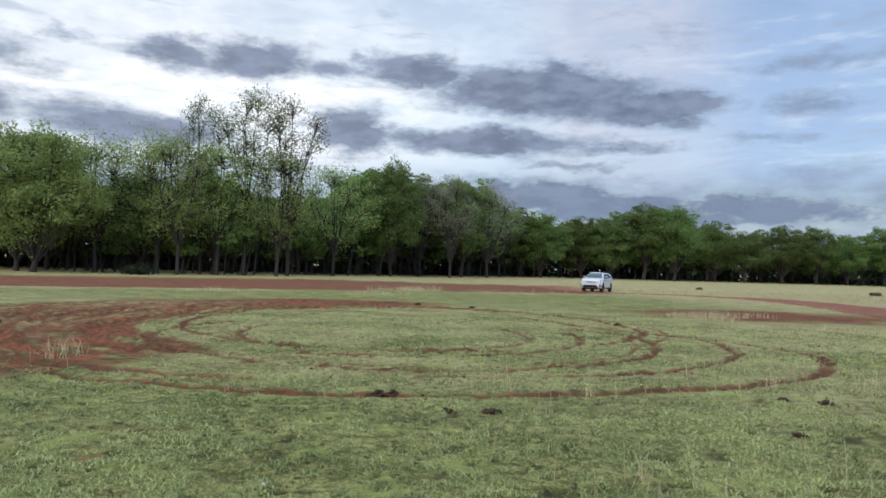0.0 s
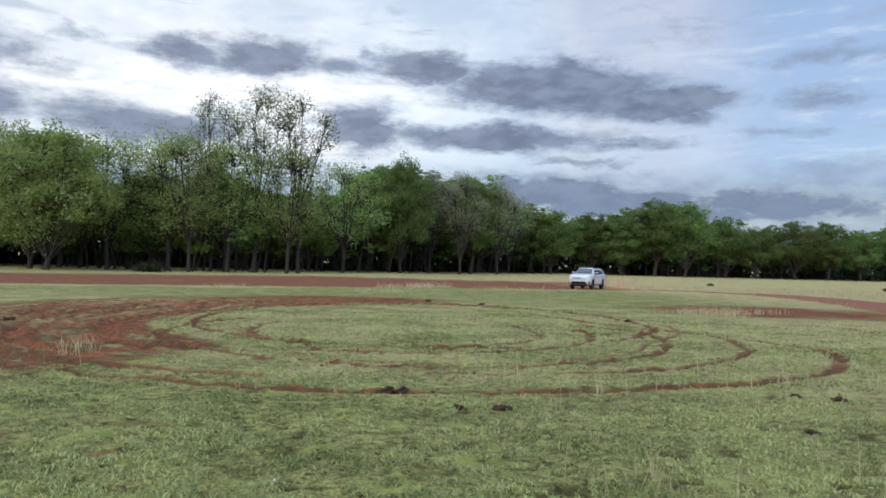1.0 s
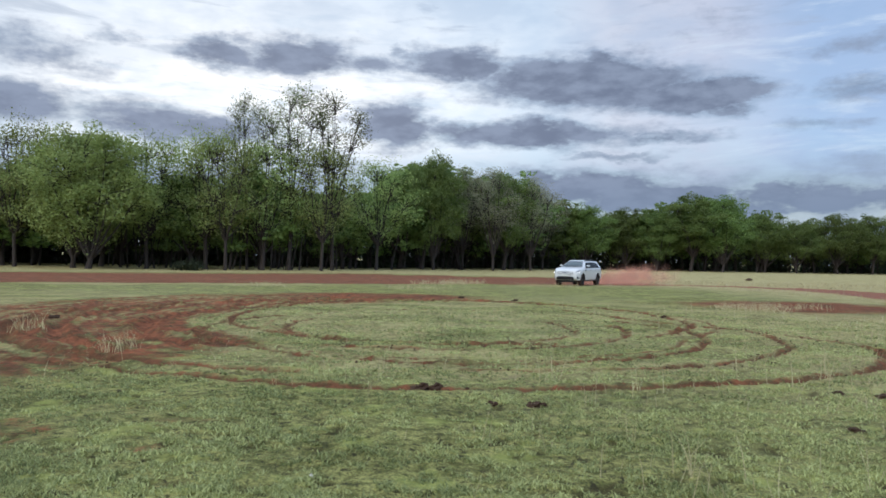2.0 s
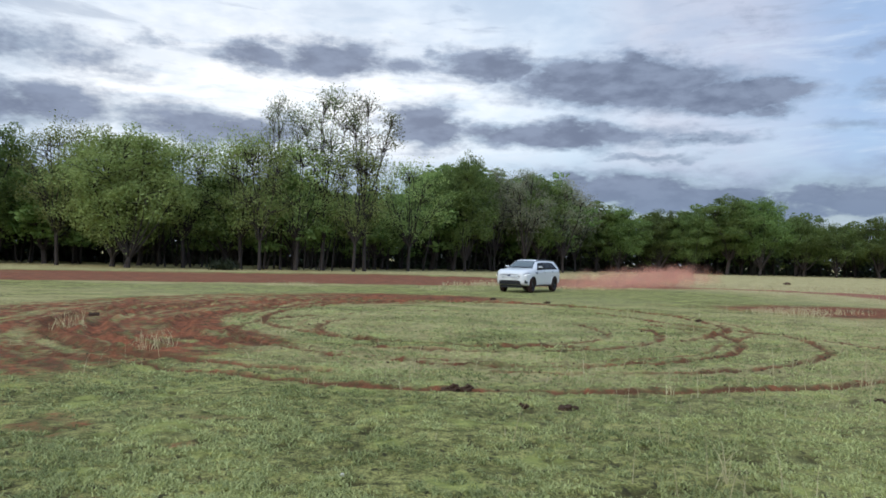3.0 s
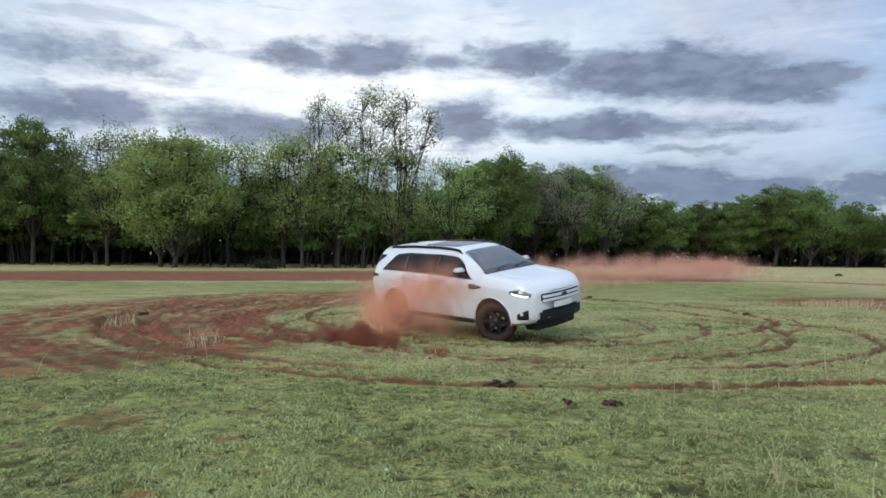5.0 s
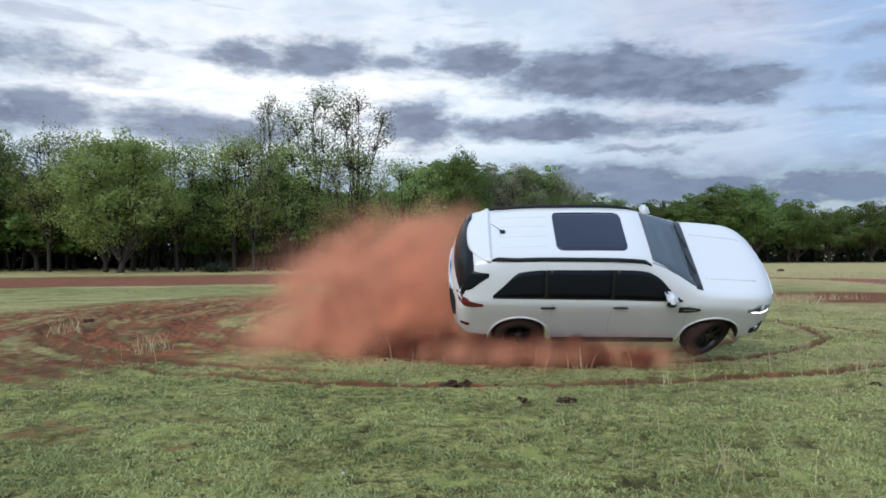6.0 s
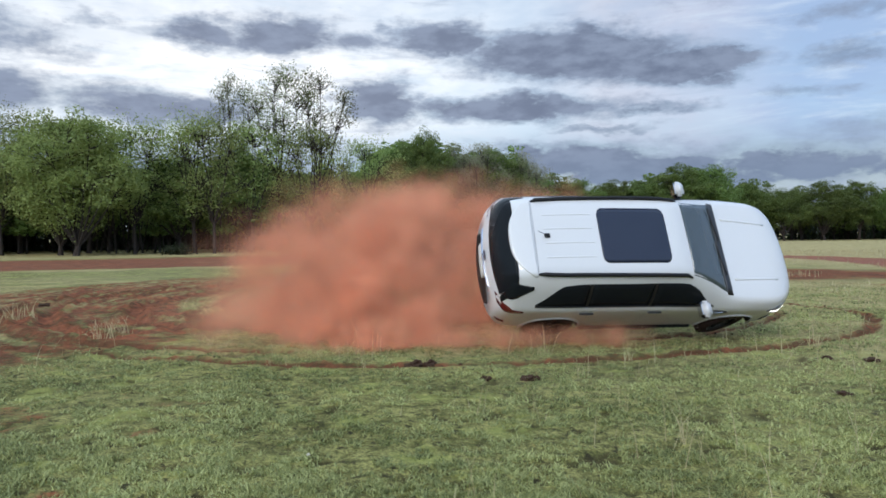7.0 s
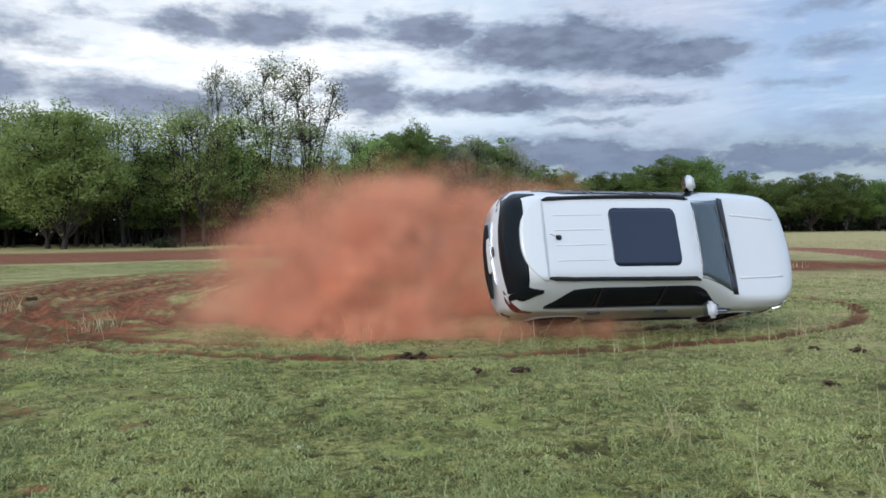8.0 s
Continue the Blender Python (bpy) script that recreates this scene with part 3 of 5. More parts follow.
def make_tree(seed, height, radius, leaves, mat, base=0.24, fork=0.12, boughs=11, clumps=15, leaf=0.2, loose=0.0, slim=1.0, belly=0.38, name="tree"):
    """A low-forked tree: one limb to each bough, twigs to its clumps, and leaves that face outward round each clump."""
    rng, nr = random.Random(seed), np.random.default_rng(seed)
    tv, tf = [], []

    def add_tube(path, rad, sides):
        v, f = tube(path, rad, sides)
        o = len(tv)
        tv.extend(v), tf.extend([tuple(o + k for k in q) for q in f])

    lean = Vector((rng.uniform(-0.5, 0.5), rng.uniform(-0.5, 0.5), 0))
    crotch = Vector((0, 0, height * fork)) + lean * 0.5
    r0 = 0.0165 * height * slim
    add_tube([(0, 0, -0.25), (lean.x * 0.05, lean.y * 0.05, 0.15), crotch * 0.55, crotch, crotch + Vector((0, 0, height * 0.05))], [r0 * 1.5, r0 * 1.12, r0 * 0.95, r0 * 0.9, r0 * 0.5], 9)
    cen, nor = [], []
    per = max(6, leaves // (boughs * clumps))
    for i in range(boughs):
        u = (i + 0.5) / boughs
        ang = i * 2.39996 + rng.uniform(-0.4, 0.4)
        size = radius * rng.uniform(0.42, 0.58) * (1.0 - 0.2 * u)
        reach = math.sin(math.pi * (0.5 * u / belly if u < belly else 0.5 + 0.5 * (u - belly) / (1 - belly) * 0.86)) ** 0.75
        out = max(0.0, radius * (0.25 + 0.75 * reach) - size) * rng.uniform(0.85, 1.05)
        lo, hi = height * base + size * 0.5, height - size * 0.8
        mid = Vector((out * math.cos(ang), out * math.sin(ang), lo + (hi - lo) * (u ** 0.92) + rng.uniform(-0.3, 0.3)))
        # the limb bows outward, then turns up into its bough
        knee = crotch.lerp(mid, 0.5) + Vector((math.cos(ang), math.sin(ang), 0)) * out * 0.10 - Vector((0, 0, 0.04 * height * (1 - u)))
        r1 = r0 * rng.uniform(0.42, 0.6)
        path = []
        for k in range(7):
            t = k / 6
            p = crotch * (1 - t) ** 2 + knee * 2 * t * (1 - t) + mid * t * t
            path.append(p + Vector((rng.uniform(-1, 1), rng.uniform(-1, 1), 0)) * 0.16 * math.sin(math.pi * t))
        add_tube(path, [r1 * (1 - 0.72 * k / 6) for k in range(7)], 6)
        squash = rng.uniform(0.68, 0.85)
        for j in range(clumps):
            d = Vector((rng.gauss(0, 1), rng.gauss(0, 1), rng.gauss(0.3, 0.9))).normalized()
            c = mid + Vector((d.x, d.y, d.z * squash)) * size * rng.uniform(0.35, 1.05)
            c.z = max(c.z, height * base * rng.uniform(0.85, 1.1))
            if j % 2 == 0 or loose:
                start = path[5].lerp(path[6], rng.random())
                add_tube([start, start.lerp(c, 0.55) + Vector((0, 0, -0.1)), c], [0.05 * slim, 0.032 * slim, 0.014], 4)
            m = int(per * rng.uniform(0.5, 1.5))
            w = size * rng.uniform(0.28, 0.5)
            e = nr.normal(0, 1, (m, 3))
            e /= np.linalg.norm(e, axis=1)[:, None]
            rad = nr.uniform(0.15, 1.0, m)[:, None] ** 0.5 * (1.0 + loose * nr.uniform(0, 1, (m, 1)))
            cen.append(np.array(c) + e * rad * w * np.array([1, 1, 0.72]))
            nor.append(0.55 * e + 0.35 * np.array(d) + np.array([0, 0, 0.4]) + nr.normal(0, 0.75, (m, 3)))
    cen, nor = np.vstack(cen), np.vstack(nor)
    cen[:, 2] = np.minimum(cen[:, 2], height * 1.02)
    v = leaf_quads(cen, nor, leaf * nr.uniform(0.55, 1.3, len(cen))[:, None], nr)
    root = new(name)
    for nm, me in (("trunk", mesh_from("trunk", tv, tf, BARK, True)), ("crown", mesh_np("crown", v, np.arange(len(v)).reshape(-1, 4), mat))):
        o = new(nm, me)
        o.parent = root
    return root


# distance of the wood's edge and the height of its tops, by azimuth
AZ = np.array([-48, -36, -30, -25, -20, -15, -8, -4, 2, 7, 10, 14, 17, 20, 24, 28, 32, 40], float)
EDGE = np.array([96, 90, 84, 82, 79, 80, 96, 106, 118, 134, 142, 146, 146, 152, 160, 166, 172, 180], float)
TOPS = np.array([10.6, 9.9, 9.5, 9.6, 10.1, 9.9, 8.1, 8.4, 7.6, 5.3, 4.95, 4.9, 5.4, 4.6, 3.95, 3.9, 3.8, 3.8], float)


def build_wood():
    rng = random.Random(11)
    kinds = [make_tree(3, 15, 6.2, 28000, LEAF, base=0.18, boughs=14, fork=0.07), make_tree(8, 15, 6.8, 27000, LEAF, base=0.2, boughs=14, clumps=14, fork=0.08), make_tree(15, 15, 5.6, 26000, LEAF, base=0.2, fork=0.17, boughs=13, belly=0.5),
             make_tree(21, 15, 7.0, 29000, LEAF_PALE, leaf=0.20, base=0.17, boughs=17, clumps=15, fork=0.06), make_tree(34, 15, 5.2, 8000, LEAF_GREY, leaf=0.16, loose=0.5, slim=0.7, base=0.3, boughs=12),
             make_tree(27, 15, 5.6, 8200, LEAF_PALE, leaf=0.18, fork=0.2, loose=0.55, belly=0.45, boughs=15, base=0.2, slim=0.8)]
    deep = [make_tree(51, 15, 6.0, 5000, LEAF, leaf=0.46, boughs=10, clumps=10, base=0.15), make_tree(57, 15, 5.6, 5000, LEAF, leaf=0.46, boughs=10, clumps=10, base=0.15)]
    for k in deep:
        tagged(k, "green tree standing in the depth of the wood", "tree", "trees of the wood")
    thin = make_tree(40, 15, 3.7, 4700, LEAF_THIN, base=0.48, fork=0.34, boughs=10, clumps=18, leaf=0.135, loose=0.7, slim=0.62, belly=0.6)
    labels = ["broad green tree with forked trunk at the wood's edge", "dense green tree with low spreading crown", "tall green tree with upright forked stems",
              "pale yellow-green tree with a loose crown", "greyish half-bare tree with thin twigs", "pale green tree with sky showing through its crown"]
    for k, s in zip(kinds, labels):
        tagged(k, s, "tree", "trees of the wood")
    tagged(thin, "tall thin tree with see-through feathery crown", "tree", "trees of the wood")
    used = set()

    def place(kind, az, dist, top, turn=None, wide=1.0):
        h = dist * math.tan(radians(top)) + 1.65
        x, y = dist * math.sin(radians(az)), dist * math.cos(radians(az))
        m = pose(x, y, float(terrain(np.array([x]), np.array([y]))[0]), 0, 0, rng.uniform(0, 360) if turn is None else turn)
        s = h / 15.0
        if kind in used:
            ob = copy_thing(kind, m)
        else:
            ob, _ = kind, used.add(kind)
            ob.matrix_basis = m
        ob.scale = (s * wide, s * wide, s)
        return ob

    # the edge of the wood, tree by tree
    az = -47.0
    while az < 39:
        d = float(np.interp(az, AZ, EDGE))
        top = float(np.interp(az, AZ, TOPS)) + rng.uniform(-0.55, 0.25) * d / 110
        r = rng.random()
        if -24.5 < az < -12.5:
            k = kinds[5]
        elif az < -8:
            k = kinds[3] if r < 0.38 else kinds[5] if r < 0.72 else kinds[int(r * 70) % 3]
        elif az < 7:
            k = kinds[4] if r < 0.45 and az > -3 else kinds[int(r * 7) % 3]
        else:
            k = kinds[int(r * 17) % 3]
        place(k, az, d + rng.uniform(-2, 3), top, wide=rng.uniform(0.9, 1.12) * (1.2 if az > 6 else 1.0))
        az += math.degrees(rng.uniform(5.4, 7.6) / d)
    # feathery trees that tower over the edge
    place(thin, -18.9, 84, 12.9, 20, 0.72)
    place(thin, -15.7, 83, 13.6, 250, 0.95)
    place(thin, -12.3, 85, 13.1, 140, 1.0)
    place(kinds[3], -30.0, 79, 9.5, 200, 1.2)
    place(kinds[5], -20.5, 79, 9.9, 60, 0.9)
    place(kinds[0], -4.2, 104, 8.9, 70, 0.78)
    place(kinds[4], 0.6, 110, 7.7, 15, 1.0)
    place(kinds[4], 3.6, 117, 6.9, 130, 1.05)
    # the depth of the wood
    for row in range(4):
        az = -49.0 + row * 1.3
        while az < 41:
            d = float(np.interp(az, AZ, EDGE)) + 8 + row * 9 + rng.uniform(-3, 3)
            top = float(np.interp(az, AZ, TOPS)) - 0.4 - 0.35 * row - (2.4 if az < -10 else 0.0) - (0.3 if -25 < az < -13 else 0.0) + rng.uniform(-0.5, 0.2)
            place(deep[rng.randrange(2)], az, d, max(2.4, top), wide=1.45)
            az += math.degrees(rng.uniform(7.5, 10.5) / d)
    # undergrowth that closes the depth of the wood, its leaves coloured as the shade there
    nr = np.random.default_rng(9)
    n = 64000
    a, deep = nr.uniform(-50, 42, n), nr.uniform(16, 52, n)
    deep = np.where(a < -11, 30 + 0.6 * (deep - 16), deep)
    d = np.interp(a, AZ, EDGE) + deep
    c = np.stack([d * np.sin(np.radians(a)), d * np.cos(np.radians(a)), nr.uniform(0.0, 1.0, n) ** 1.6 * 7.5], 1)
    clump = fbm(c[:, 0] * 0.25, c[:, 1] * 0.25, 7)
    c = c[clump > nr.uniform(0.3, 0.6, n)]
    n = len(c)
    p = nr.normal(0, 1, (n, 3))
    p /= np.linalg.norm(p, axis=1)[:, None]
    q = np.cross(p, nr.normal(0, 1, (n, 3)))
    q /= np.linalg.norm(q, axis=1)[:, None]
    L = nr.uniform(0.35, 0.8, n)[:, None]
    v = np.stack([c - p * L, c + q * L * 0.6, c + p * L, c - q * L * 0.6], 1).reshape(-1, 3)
    tagged(new("undergrowth", mesh_np("undergrowth", v, np.arange(4 * n).reshape(-1, 4), SHRUB_AND_SHADE)), "leafy undergrowth deep inside the wood, shade put into its colour", "undergrowth", kind="stuff")
    # one low bush before the wood's edge
    c = nr.normal(0, 1, (900, 3)) * np.array([0.75, 0.5, 0.28]) + np.array([0, 0, 0.5])
    c[:, 2] = np.abs(c[:, 2])
    p = nr.normal(0, 1, (900, 3))
    p /= np.linalg.norm(p, axis=1)[:, None]
    q = np.cross(p, nr.normal(0, 1, (900, 3)))
    q /= np.linalg.norm(q, axis=1)[:, None]
    v = np.stack([c - p * 0.12, c + q * 0.07, c + p * 0.12, c - q * 0.07], 1).reshape(-1, 3)
    bush = tagged(new("low_bush", mesh_np("low_bush", v, np.arange(3600).reshape(-1, 4), SHRUB_AND_SHADE)), "low dark leafy bush beside the bare track", "bush", kind="stuff")
    bush.matrix_basis = pose(76 * math.sin(radians(-23.2)), 76 * math.cos(radians(-23.2)), -0.05)
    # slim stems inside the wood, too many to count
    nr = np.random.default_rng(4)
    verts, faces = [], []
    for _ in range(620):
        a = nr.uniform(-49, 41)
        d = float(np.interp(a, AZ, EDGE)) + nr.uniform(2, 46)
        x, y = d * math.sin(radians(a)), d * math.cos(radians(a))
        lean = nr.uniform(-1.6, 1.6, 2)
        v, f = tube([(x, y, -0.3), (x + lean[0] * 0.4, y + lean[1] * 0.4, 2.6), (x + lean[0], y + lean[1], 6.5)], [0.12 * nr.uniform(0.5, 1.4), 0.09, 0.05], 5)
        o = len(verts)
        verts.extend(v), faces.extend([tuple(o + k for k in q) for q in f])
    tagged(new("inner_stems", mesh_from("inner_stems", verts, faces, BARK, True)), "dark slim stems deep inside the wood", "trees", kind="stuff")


build_wood()


# ---------------------------------------------------------------- the car
# x forward, y to the car's left, z up; origin on the ground midway between the axles
def key(x, table):
    t = np.array(table, float)
    return float(np.interp(x, t[:, 0], t[:, 1]))


def smooth_key(x, table):
    """Monotone cubic through a short table."""
    t = np.array(table, float)
    xs, ys = t[:, 0], t[:, 1]
    x = min(max(x, xs[0]), xs[-1])
    h, dl = np.diff(xs), np.diff(ys) / np.diff(xs)
    mm = np.zeros(len(xs))
    mm[0], mm[-1] = dl[0], dl[-1]
    for i in range(1, len(xs) - 1):
        mm[i] = 0 if dl[i - 1] * dl[i] <= 0 else 2 * dl[i - 1] * dl[i] / (dl[i - 1] + dl[i])
    i = min(int(np.searchsorted(xs, x, side="right")) - 1, len(h) - 1)
    s = (x - xs[i]) / h[i]
    return float((2 * s ** 3 - 3 * s ** 2 + 1) * ys[i] + (s ** 3 - 2 * s ** 2 + s) * h[i] * mm[i] + (-2 * s ** 3 + 3 * s ** 2) * ys[i + 1] + (s ** 3 - s ** 2) * h[i] * mm[i + 1])


X_BACK, X_FRONT = -2.46, 2.41
TOP = [(-2.46, 0.98), (-2.44, 1.10), (-2.40, 1.20), (-2.34, 1.36), (-2.24, 1.55), (-2.16, 1.64), (-2.05, 1.685), (-1.8, 1.722), (-1.0, 1.758), (-0.2, 1.762), (0.22, 1.745), (0.48, 1.675), (0.80, 1.515), (1.10, 1.335), (1.22, 1.285), (1.6, 1.24), (2.0, 1.195), (2.2, 1.15), (2.32, 1.095), (2.38, 1.045), (2.41, 0.99)]
WIDTH = [(-2.46, 0.78), (-2.43, 0.83), (-2.36, 0.872), (-2.24, 0.898), (-2.0, 0.915), (-1.4, 0.93), (0.0, 0.925), (1.3, 0.935), (1.8, 0.915), (2.1, 0.892), (2.25, 0.85), (2.34, 0.79), (2.41, 0.69)]
BELT = [(-2.46, 0.95), (-2.36, 1.12), (-2.15, 1.22), (-1.6, 1.235), (-0.5, 1.22), (0.6, 1.19), (1.2, 1.165), (1.8, 1.12), (2.1, 1.06), (2.25, 1.01), (2.41, 0.93)]
ROOF_W = [(-2.46, 0.64), (-2.34, 0.66), (-2.12, 0.60), (-1.8, 0.615), (-0.6, 0.635), (0.4, 0.62), (0.8, 0.68), (1.15, 0.77), (1.4, 0.80), (1.9, 0.79), (2.2, 0.74), (2.41, 0.60)]
BOTTOM = [(-2.46, 0.52), (-2.40, 0.46), (-2.1, 0.42), (-1.0, 0.36), (1.0, 0.36), (1.9, 0.36), (2.25, 0.40), (2.41, 0.50)]


def section(x):
    """Half of the car's cross-section at x: points from the underside's middle round to the roof's middle."""
    top, w, belt, rw, zb = (smooth_key(x, k) for k in (TOP, WIDTH, BELT, ROOF_W, BOTTOM))
    belt = min(belt, top - 0.02)
    g = top - belt
    bulge = 0.012
    return [(0.0, zb), (w * 0.55, zb), (w * 0.90, zb + 0.01), (w * 0.975, zb + 0.06), (w * 0.985, zb + 0.16), (w * 0.985, zb + (belt - zb) * 0.42), (w, zb + (belt - zb) * 0.66),
            (w * 0.998, zb + (belt - zb) * 0.84), (w * 0.985, belt - 0.035), (w * 0.955, belt), (w * 0.955 + (rw - w * 0.955) * 0.30 + bulge, belt + g * 0.30), (w * 0.955 + (rw - w * 0.955) * 0.62 + bulge, belt + g * 0.58),
            (rw + 0.015, belt + g * 0.84), (rw - 0.05, belt + g * 0.945), (rw * 0.72, belt + g * 0.985), (rw * 0.36, top), (0.0, top)]


def side_y(x, z):
    """Half width of the flank at height z, and the outward normal in the section's plane."""
    s = section(x)[3:14]
    for (y0, z0), (y1, z1) in zip(s, s[1:]):
        if z0 <= z <= z1 and z1 > z0:
            return y0 + (y1 - y0) * (z - z0) / (z1 - z0)
    return s[-1][0] if z > s[-1][1] else s[0][0]


def top_z(x, y):
    s = section(x)[9:][::-1]
    y = abs(y)
    for (y0, z0), (y1, z1) in zip(s, s[1:]):
        if y0 <= y <= y1 and y1 > y0:
            return z0 + (z1 - z0) * (y - y0) / (y1 - y0)
    return s[-1][1]


def patch_mesh(grid, thick, inward):
    """A thin closed shell over a grid of points."""
    bm = bmesh.new()
    rows = [[bm.verts.new(p) for p in r] for r in grid]
    back = [[bm.verts.new(Vector(p) + Vector(inward) * thick) for p in r] for r in grid]
    nr, nc = len(rows), len(rows[0])
    for i in range(nr - 1):
        for j in range(nc - 1):
            bm.faces.new((rows[i][j], rows[i][j + 1], rows[i + 1][j + 1], rows[i + 1][j]))
            bm.faces.new((back[i][j], back[i + 1][j], back[i + 1][j + 1], back[i][j + 1]))
    rim = [(0, j) for j in range(nc)] + [(i, nc - 1) for i in range(1, nr)] + [(nr - 1, j) for j in range(nc - 2, -1, -1)] + [(i, 0) for i in range(nr - 2, 0, -1)]
    for (a, b), (c, d) in zip(rim, rim[1:] + rim[:1]):
        try:
            bm.faces.new((rows[a][b], rows[c][d], back[c][d], back[a][b]))
        except ValueError:
            pass
    return bm


def flank_patch(x0, x1, lo, hi, side, proud=0.006, nx=10, nz=5, thick=0.02):
    """A panel on the flank between x0 and x1; lo and hi give its lower and upper edge at x."""
    grid = []
    for i in range(nx + 1):
        x = x0 + (x1 - x0) * i / nx
        a, b = lo(x), max(lo(x) + 0.004, hi(x))
        grid.append([(x, side * (side_y(x, a + (b - a) * j / nz) + proud), a + (b - a) * j / nz) for j in range(nz + 1)])
    return patch_mesh(grid, thick, (0, -side, 0))


def top_patch(x0, x1, half, proud=0.006, nx=8, ny=12, thick=0.02, round_=0.0):
    """A panel on the upper surface, half(x) wide to each side."""
    grid = []
    for i in range(nx + 1):
        u = i / nx
        x = x0 + (x1 - x0) * u
        w = half(x)
        if round_:
            c = min(u, 1 - u) * abs(x1 - x0)
            w -= round_ * (1 - math.sqrt(max(0.0, 1 - (1 - min(1.0, c / round_)) ** 2)))
        grid.append([(x, -w + 2 * w * j / ny, top_z(x, -w + 2 * w * j / ny) + proud) for j in range(ny + 1)])
    return patch_mesh(grid, thick, (0, 0, -1))


def box_bm(x0, x1, y0, y1, z0, z1, bev=0.0):
    bm = bmesh.new()
    bmesh.ops.create_cube(bm, size=1.0, matrix=Matrix.LocRotScale(((x0 + x1) / 2, (y0 + y1) / 2, (z0 + z1) / 2), None, (x1 - x0, y1 - y0, z1 - z0)))
    if bev:
        bmesh.ops.bevel(bm, geom=bm.edges[:], offset=bev, segments=2, affect="EDGES")
    if y1 - y0 > 0.45:
        # cross cuts, so that wide pieces can follow the bow of nose and tail
        for k in range(1, 10):
            bmesh.ops.bisect_plane(bm, geom=bm.verts[:] + bm.edges[:] + bm.faces[:], plane_co=(0, y0 + (y1 - y0) * k / 10, 0), plane_no=(0, 1, 0))
    return bm


def tube_bm(path, radii, sides=8):
    v, f = tube(path, radii, sides)
    bm = bmesh.new()
    vs = [bm.verts.new(p) for p in v]
    for q in f:
        bm.faces.new([vs[k] for k in q])
    bm.faces.new(vs[:sides][::-1]), bm.faces.new(vs[-sides:])
    return bm


def lathe_bm(profile, steps=36):
    """Turns (radius, y) round the y axis."""
    bm = bmesh.new()
    rings = [[bm.verts.new((r * math.cos(2 * math.pi * k / steps), y, r * math.sin(2 * math.pi * k / steps))) for k in range(steps)] for r, y in profile]
    for a, b in zip(rings, rings[1:]):
        for k in range(steps):
            bm.faces.new((a[k], a[(k + 1) % steps], b[(k + 1) % steps], b[k]))
    return bm


def build_wheel(car, side):
    """A wheel at its hub's middle; the outer face looks along side * y."""
    hub = new("wheel")
    hub.parent = car
    o = side
    tyre = lathe_bm([(0.245, -0.11 * o), (0.33, -0.125 * o), (0.375, -0.105 * o), (0.392, -0.06 * o), (0.395, 0.0), (0.392, 0.06 * o), (0.375, 0.105 * o), (0.33, 0.125 * o), (0.25, 0.115 * o), (0.235, 0.08 * o), (0.235, -0.10 * o), (0.245, -0.11 * o)], 40)
    tyre_ob = part("tyre", tyre, RUBBER, hub, "black tyre caked with red dust", True)
    for k in range(36):
        a = 2 * math.pi * k / 36
        bm = box_bm(-0.016, 0.016, -0.10, 0.10, 0.39, 0.402, 0.004)
        bmesh.ops.rotate(bm, verts=bm.verts, cent=(0, 0, 0), matrix=Matrix.Rotation(0.35 if k % 2 else -0.35, 3, "Z"))
        bmesh.ops.rotate(bm, verts=bm.verts, cent=(0, 0, 0), matrix=Matrix.Rotation(a, 3, "Y"))
        part("tread_block", bm, RUBBER, tyre_ob)
    rim = lathe_bm([(0.245, 0.115 * o), (0.232, 0.10 * o), (0.222, 0.05 * o), (0.215, -0.06 * o), (0.09, -0.07 * o), (0.0005, -0.07 * o)], 36)
    rim_ob = part("rim", rim, RIM, hub, "dark alloy rim", True)
    for k in range(6):
        for sp in (-0.10, 0.10):
            bm = box_bm(0.05, 0.232, 0.055 if o > 0 else -0.085, 0.085 if o > 0 else -0.055, -0.017, 0.017, 0.006)
            bmesh.ops.rotate(bm, verts=bm.verts, cent=(0, 0, 0), matrix=Matrix.Rotation(2 * math.pi * k / 6 + sp, 3, "Y"))
            part("spoke", bm, RIM, rim_ob)
    part("hub_cap", lathe_bm([(0.075, 0.05 * o), (0.07, 0.09 * o), (0.05, 0.098 * o), (0.0005, 0.1 * o)], 20), TRIM, rim_ob, smooth=True)
    part("brake_disc", lathe_bm([(0.0005, -0.02 * o), (0.16, -0.02 * o), (0.16, -0.04 * o), (0.0005, -0.04 * o)], 28), CHROME, hub, "worn steel brake disc")
    return hub


